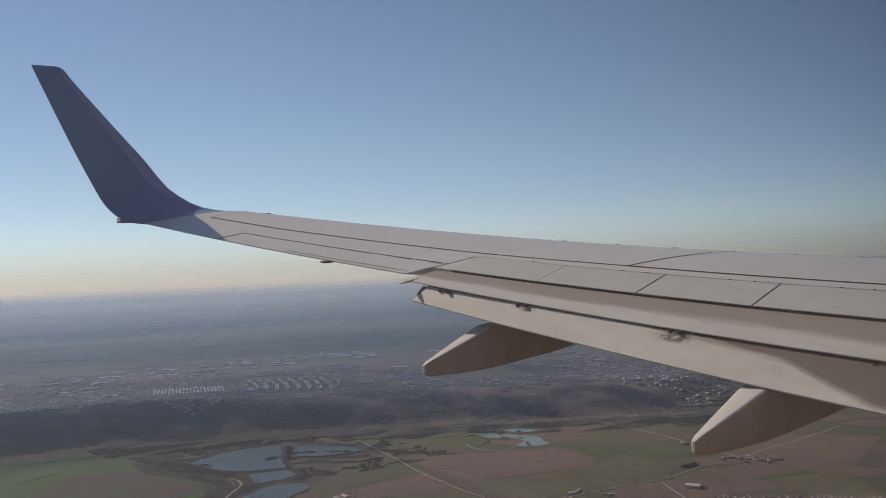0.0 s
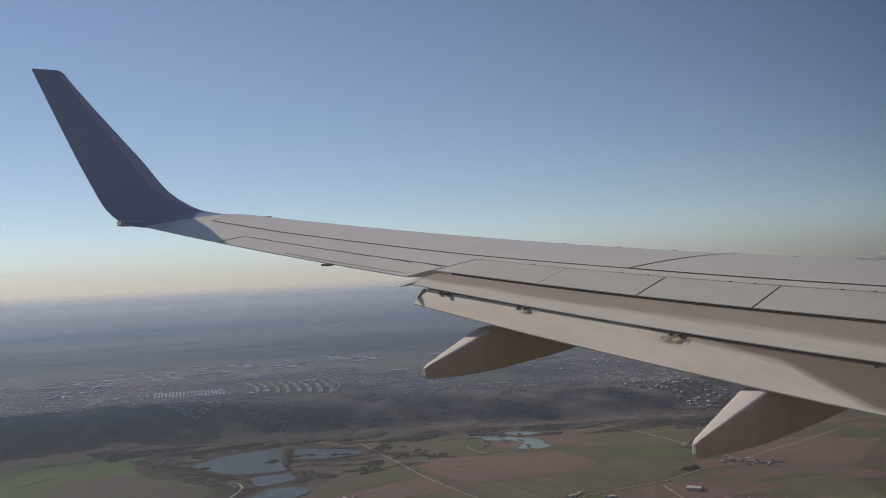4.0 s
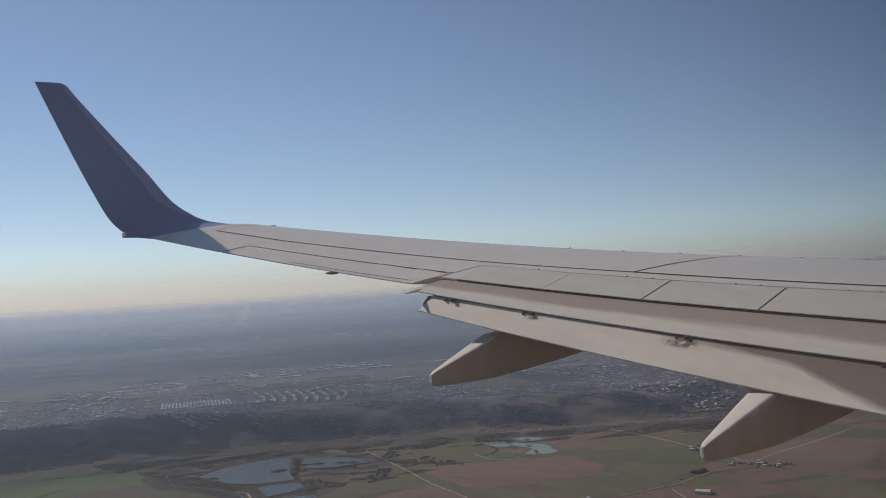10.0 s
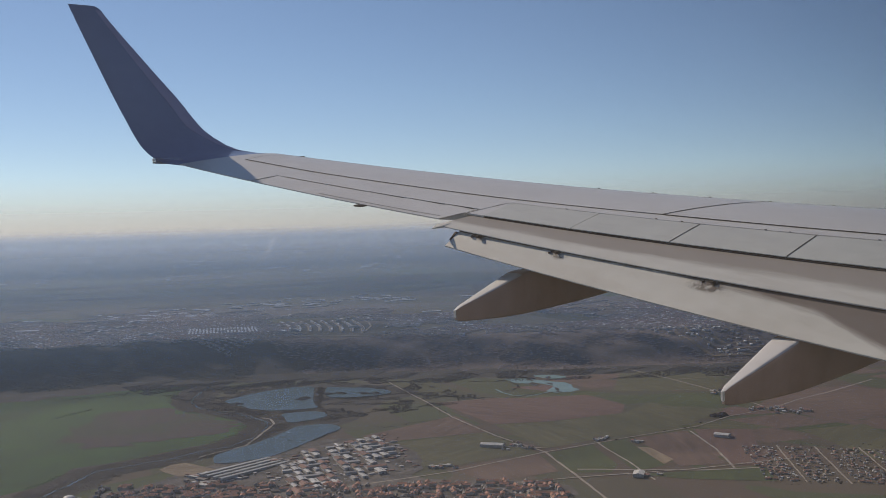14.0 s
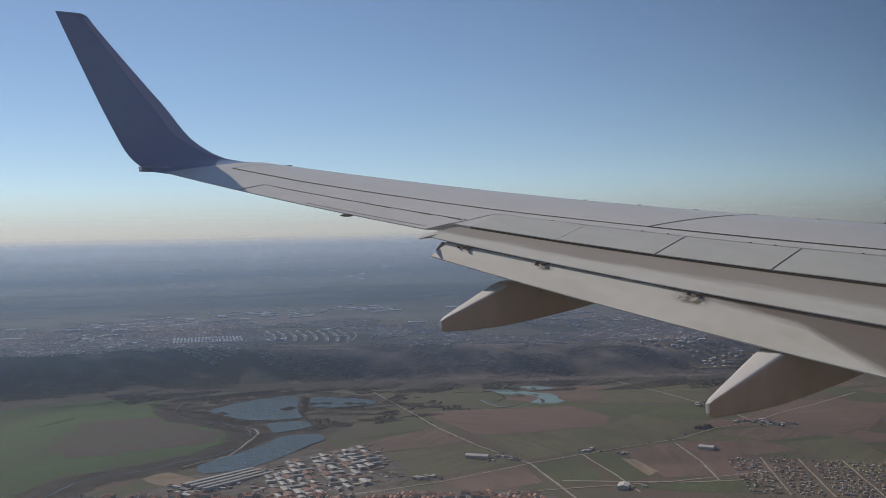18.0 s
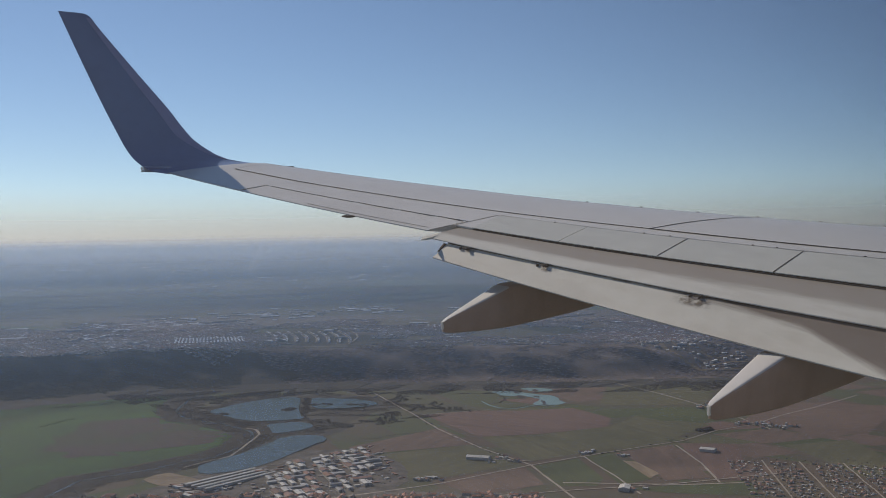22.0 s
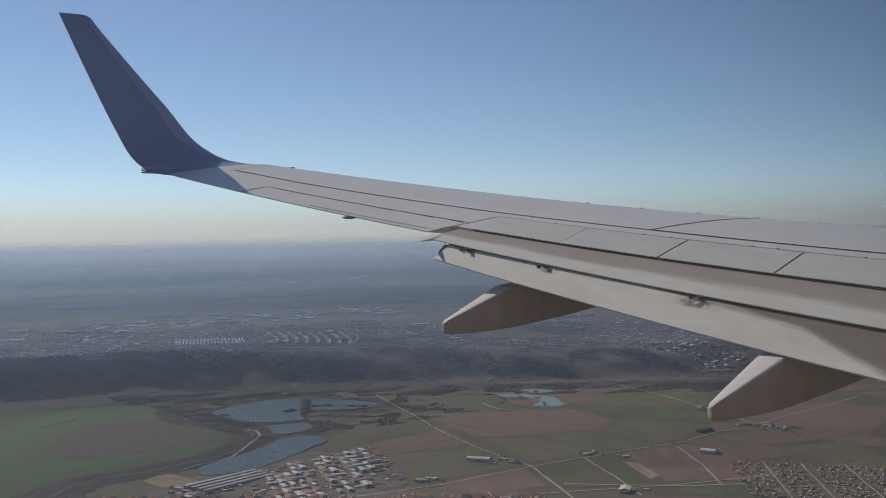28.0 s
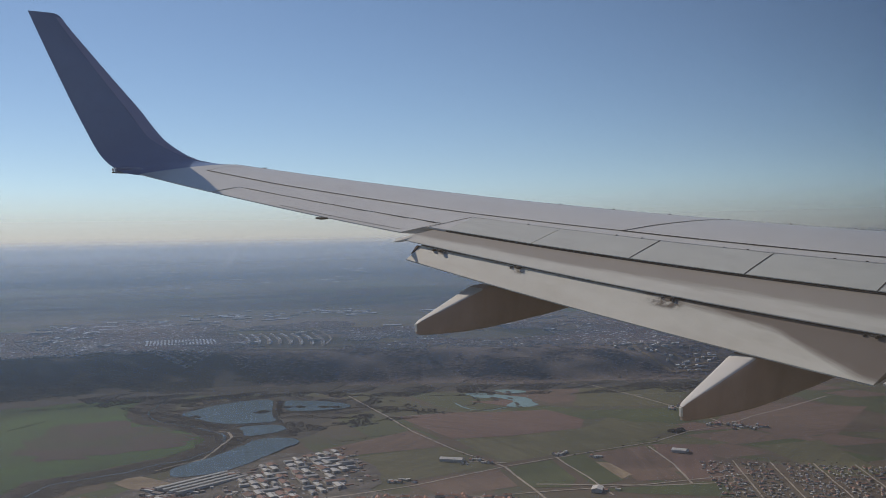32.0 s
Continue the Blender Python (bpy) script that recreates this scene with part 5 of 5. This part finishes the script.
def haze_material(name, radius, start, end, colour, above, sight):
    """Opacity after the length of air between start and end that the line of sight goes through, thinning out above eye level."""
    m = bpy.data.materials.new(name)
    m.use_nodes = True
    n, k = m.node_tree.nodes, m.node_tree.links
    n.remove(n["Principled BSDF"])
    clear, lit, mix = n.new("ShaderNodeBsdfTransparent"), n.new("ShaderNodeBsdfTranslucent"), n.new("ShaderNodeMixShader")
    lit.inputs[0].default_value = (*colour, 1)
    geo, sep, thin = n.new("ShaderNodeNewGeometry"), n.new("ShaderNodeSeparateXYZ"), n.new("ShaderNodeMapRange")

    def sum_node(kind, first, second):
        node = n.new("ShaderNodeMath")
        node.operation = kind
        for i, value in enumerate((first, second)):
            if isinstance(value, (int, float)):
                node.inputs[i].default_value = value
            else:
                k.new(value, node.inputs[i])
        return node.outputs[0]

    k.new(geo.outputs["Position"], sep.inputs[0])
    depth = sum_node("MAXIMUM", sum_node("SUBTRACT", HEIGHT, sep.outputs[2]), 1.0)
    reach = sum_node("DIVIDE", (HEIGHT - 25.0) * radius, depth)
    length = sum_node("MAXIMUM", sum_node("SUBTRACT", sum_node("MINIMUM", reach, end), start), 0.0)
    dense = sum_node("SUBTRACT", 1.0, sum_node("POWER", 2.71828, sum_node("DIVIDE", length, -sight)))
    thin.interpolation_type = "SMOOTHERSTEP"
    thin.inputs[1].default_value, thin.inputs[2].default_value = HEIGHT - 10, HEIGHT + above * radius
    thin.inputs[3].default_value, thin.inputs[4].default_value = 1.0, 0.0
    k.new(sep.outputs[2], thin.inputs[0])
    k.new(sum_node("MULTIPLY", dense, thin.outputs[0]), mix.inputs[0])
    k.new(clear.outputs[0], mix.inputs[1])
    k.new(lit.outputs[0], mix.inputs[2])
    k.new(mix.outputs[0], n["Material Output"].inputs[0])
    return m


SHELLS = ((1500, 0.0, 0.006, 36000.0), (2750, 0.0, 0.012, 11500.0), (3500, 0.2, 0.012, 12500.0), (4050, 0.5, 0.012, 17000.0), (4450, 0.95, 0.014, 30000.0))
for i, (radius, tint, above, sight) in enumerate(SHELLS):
    # each sheet's own colour paints the haze: blue nearby, paler far off
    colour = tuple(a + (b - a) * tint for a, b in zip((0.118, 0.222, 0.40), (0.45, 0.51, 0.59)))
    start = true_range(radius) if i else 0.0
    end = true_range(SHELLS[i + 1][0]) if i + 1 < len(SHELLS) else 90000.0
    co, fs = [], []
    for j in range(97):
        a = 2 * math.pi * j / 96
        for z in (-60, 1600):
            co.append((radius * math.cos(a), radius * math.sin(a), z))
        if j:
            fs.append((2 * j - 2, 2 * j, 2 * j + 1, 2 * j - 1))
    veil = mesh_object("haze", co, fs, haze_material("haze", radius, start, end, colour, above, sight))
    tagged(veil, "thin tinted sheet painting the blue haze of the air", "haze", kind="structure")


# a pale sheet behind all the land, which paints the bright haze on the horizon
co, fs = [], []
for j in range(97):
    a = 2 * math.pi * j / 96
    for z in (-60, 1700):
        co.append((4930 * math.cos(a), 4930 * math.sin(a), z))
    if j:
        fs.append((2 * j - 2, 2 * j, 2 * j + 1, 2 * j - 1))
bright = mesh_object("haze", co, fs, haze_material("horizon_haze_sheet", 4930, 0.0, 30000.0, (0.36, 0.365, 0.43), 0.07, 26000.0))
tagged(bright, "pale sheet painting the bright haze along the horizon", "haze", kind="structure")


# a thin column of smoke far out on the plain
co, fs = [], []
for i in range(13):
    u = i / 12
    mx, my = 5976 + 260 * u * u + 40 * noise.noise((u * 5, 1, 0)), 12965 - 60 * u
    for side in (-1, 1):
        w = 9 + 42 * u ** 0.8
        co.append(place(mx + side * w * 0.9, my - side * w * 0.42, land(mx, my) + 420 * u))
    if i:
        fs.append((2 * i - 2, 2 * i - 1, 2 * i + 1, 2 * i))
SMOKE_THIN = haze_material("thin_smoke", 4600, 0.0, 5000.0, (0.66, 0.70, 0.76), 0.01, 15000.0)
tagged(mesh_object("smoke", co, fs, SMOKE_THIN), "thin white column of smoke on the far plain", "smoke", kind="stuff")


# ---- the cabin window that the view goes through: a clear pane with a film of dust and a painted vignette ----
WINDOW_X = EYE[0] + 0.04
film = bpy.data.materials.new("dusty_pane")
film.use_nodes = True
fn, fk = film.node_tree.nodes, film.node_tree.links
fn.remove(fn["Principled BSDF"])
clear, dust, both, specks, ramp = fn.new("ShaderNodeBsdfTransparent"), fn.new("ShaderNodeBsdfTranslucent"), fn.new("ShaderNodeMixShader"), fn.new("ShaderNodeTexNoise"), fn.new("ShaderNodeMapRange")
dust.inputs[0].default_value = (0.78, 0.77, 0.78, 1)
specks.inputs["Scale"].default_value, specks.inputs["Detail"].default_value = 9, 3
ramp.inputs[1].default_value, ramp.inputs[2].default_value, ramp.inputs[3].default_value, ramp.inputs[4].default_value = 0.3, 0.75, 0.019, 0.033
fk.new(specks.outputs[0], ramp.inputs[0])
fk.new(ramp.outputs[0], both.inputs[0])
# vignette: shade painted into the pane's tint, growing towards its upper front
spot, axes, edge_shade = fn.new("ShaderNodeTexCoord"), fn.new("ShaderNodeSeparateXYZ"), fn.new("ShaderNodeMapRange")
edge_shade.interpolation_type = "SMOOTHSTEP"
edge_shade.inputs[1].default_value, edge_shade.inputs[2].default_value, edge_shade.inputs[3].default_value, edge_shade.inputs[4].default_value = -0.01, 0.14, 0.0, 1.0
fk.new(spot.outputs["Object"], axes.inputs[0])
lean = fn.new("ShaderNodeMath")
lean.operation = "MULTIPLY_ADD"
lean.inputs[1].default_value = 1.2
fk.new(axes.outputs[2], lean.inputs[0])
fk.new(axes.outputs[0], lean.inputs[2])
fk.new(lean.outputs[0], edge_shade.inputs[0])
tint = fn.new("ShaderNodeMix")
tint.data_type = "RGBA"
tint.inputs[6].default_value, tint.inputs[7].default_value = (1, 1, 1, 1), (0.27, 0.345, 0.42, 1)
fk.new(edge_shade.outputs[0], tint.inputs[0])
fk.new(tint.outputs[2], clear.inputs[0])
fk.new(clear.outputs[0], both.inputs[1])
fk.new(dust.outputs[0], both.inputs[2])
fk.new(both.outputs[0], fn["Material Output"].inputs[0])
rings = []
for s in (0.0, 0.004):
    rings.append([(0.14 * math.copysign(abs(math.cos(a)) ** 0.6, math.cos(a)), s, 0.18 * math.copysign(abs(math.sin(a)) ** 0.6, math.sin(a))) for a in [2 * math.pi * (k + 0.5) / 32 for k in range(32)]])
cabin_window = tagged(new("window_1"), "clear rounded cabin window pane with thin dust, vignette shade tinted in towards its upper front", "window", kind="structure")
cabin_window.matrix_world = AIRCRAFT @ pose(WINDOW_X, EYE[1] + 0.062, EYE[2])
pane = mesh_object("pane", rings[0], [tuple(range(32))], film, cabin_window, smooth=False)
pane.visible_shadow = False

# the cabin wall round the window, plain, which closes the place behind the view
HULL = material("cabin_wall", (0.62, 0.62, 0.61), (0.68, 0.68, 0.67), 0.5, 1.0, 0, 0.1, 0.03)
axis_y, axis_z, radius = -0.365, 1.50, 1.90
lift_angle = math.asin((EYE[2] - axis_z) / radius)
half = 0.19 / radius
angles = [lift_angle - half, lift_angle + half] + [lift_angle + half + (2 * math.pi - 2 * half) * i / 40 for i in range(1, 40)]
stations = [-23.0, -20.0, WINDOW_X - 0.145, WINDOW_X + 0.145, -12.0, -8.0, -4.0, 0.0, 3.0]
bm = bmesh.new()
rings = [[bm.verts.new((x, axis_y + radius * math.cos(a), axis_z + radius * math.sin(a))) for a in angles] for x in stations]
for i in range(len(rings) - 1):
    for j in range(len(angles)):
        k = (j + 1) % len(angles)
        if i == 2 and j == 0:
            continue
        bm.faces.new((rings[i][j], rings[i][k], rings[i + 1][k], rings[i + 1][j]))
bm.faces.new(rings[0][::-1])
bm.faces.new(rings[-1])
bmesh.ops.solidify(bm, geom=bm.faces[:], thickness=0.03)
me = bpy.data.meshes.new("wall_cabin")
bm.to_mesh(me)
bm.free()
me.materials.append(HULL)
me.polygons.foreach_set('use_smooth', [len(f.vertices) == 4 for f in me.polygons])
hull = tagged(new("wall_cabin", me), "plain white curved cabin wall with one window opening", "aircraft cabin", kind="structure")
hull.matrix_world = AIRCRAFT
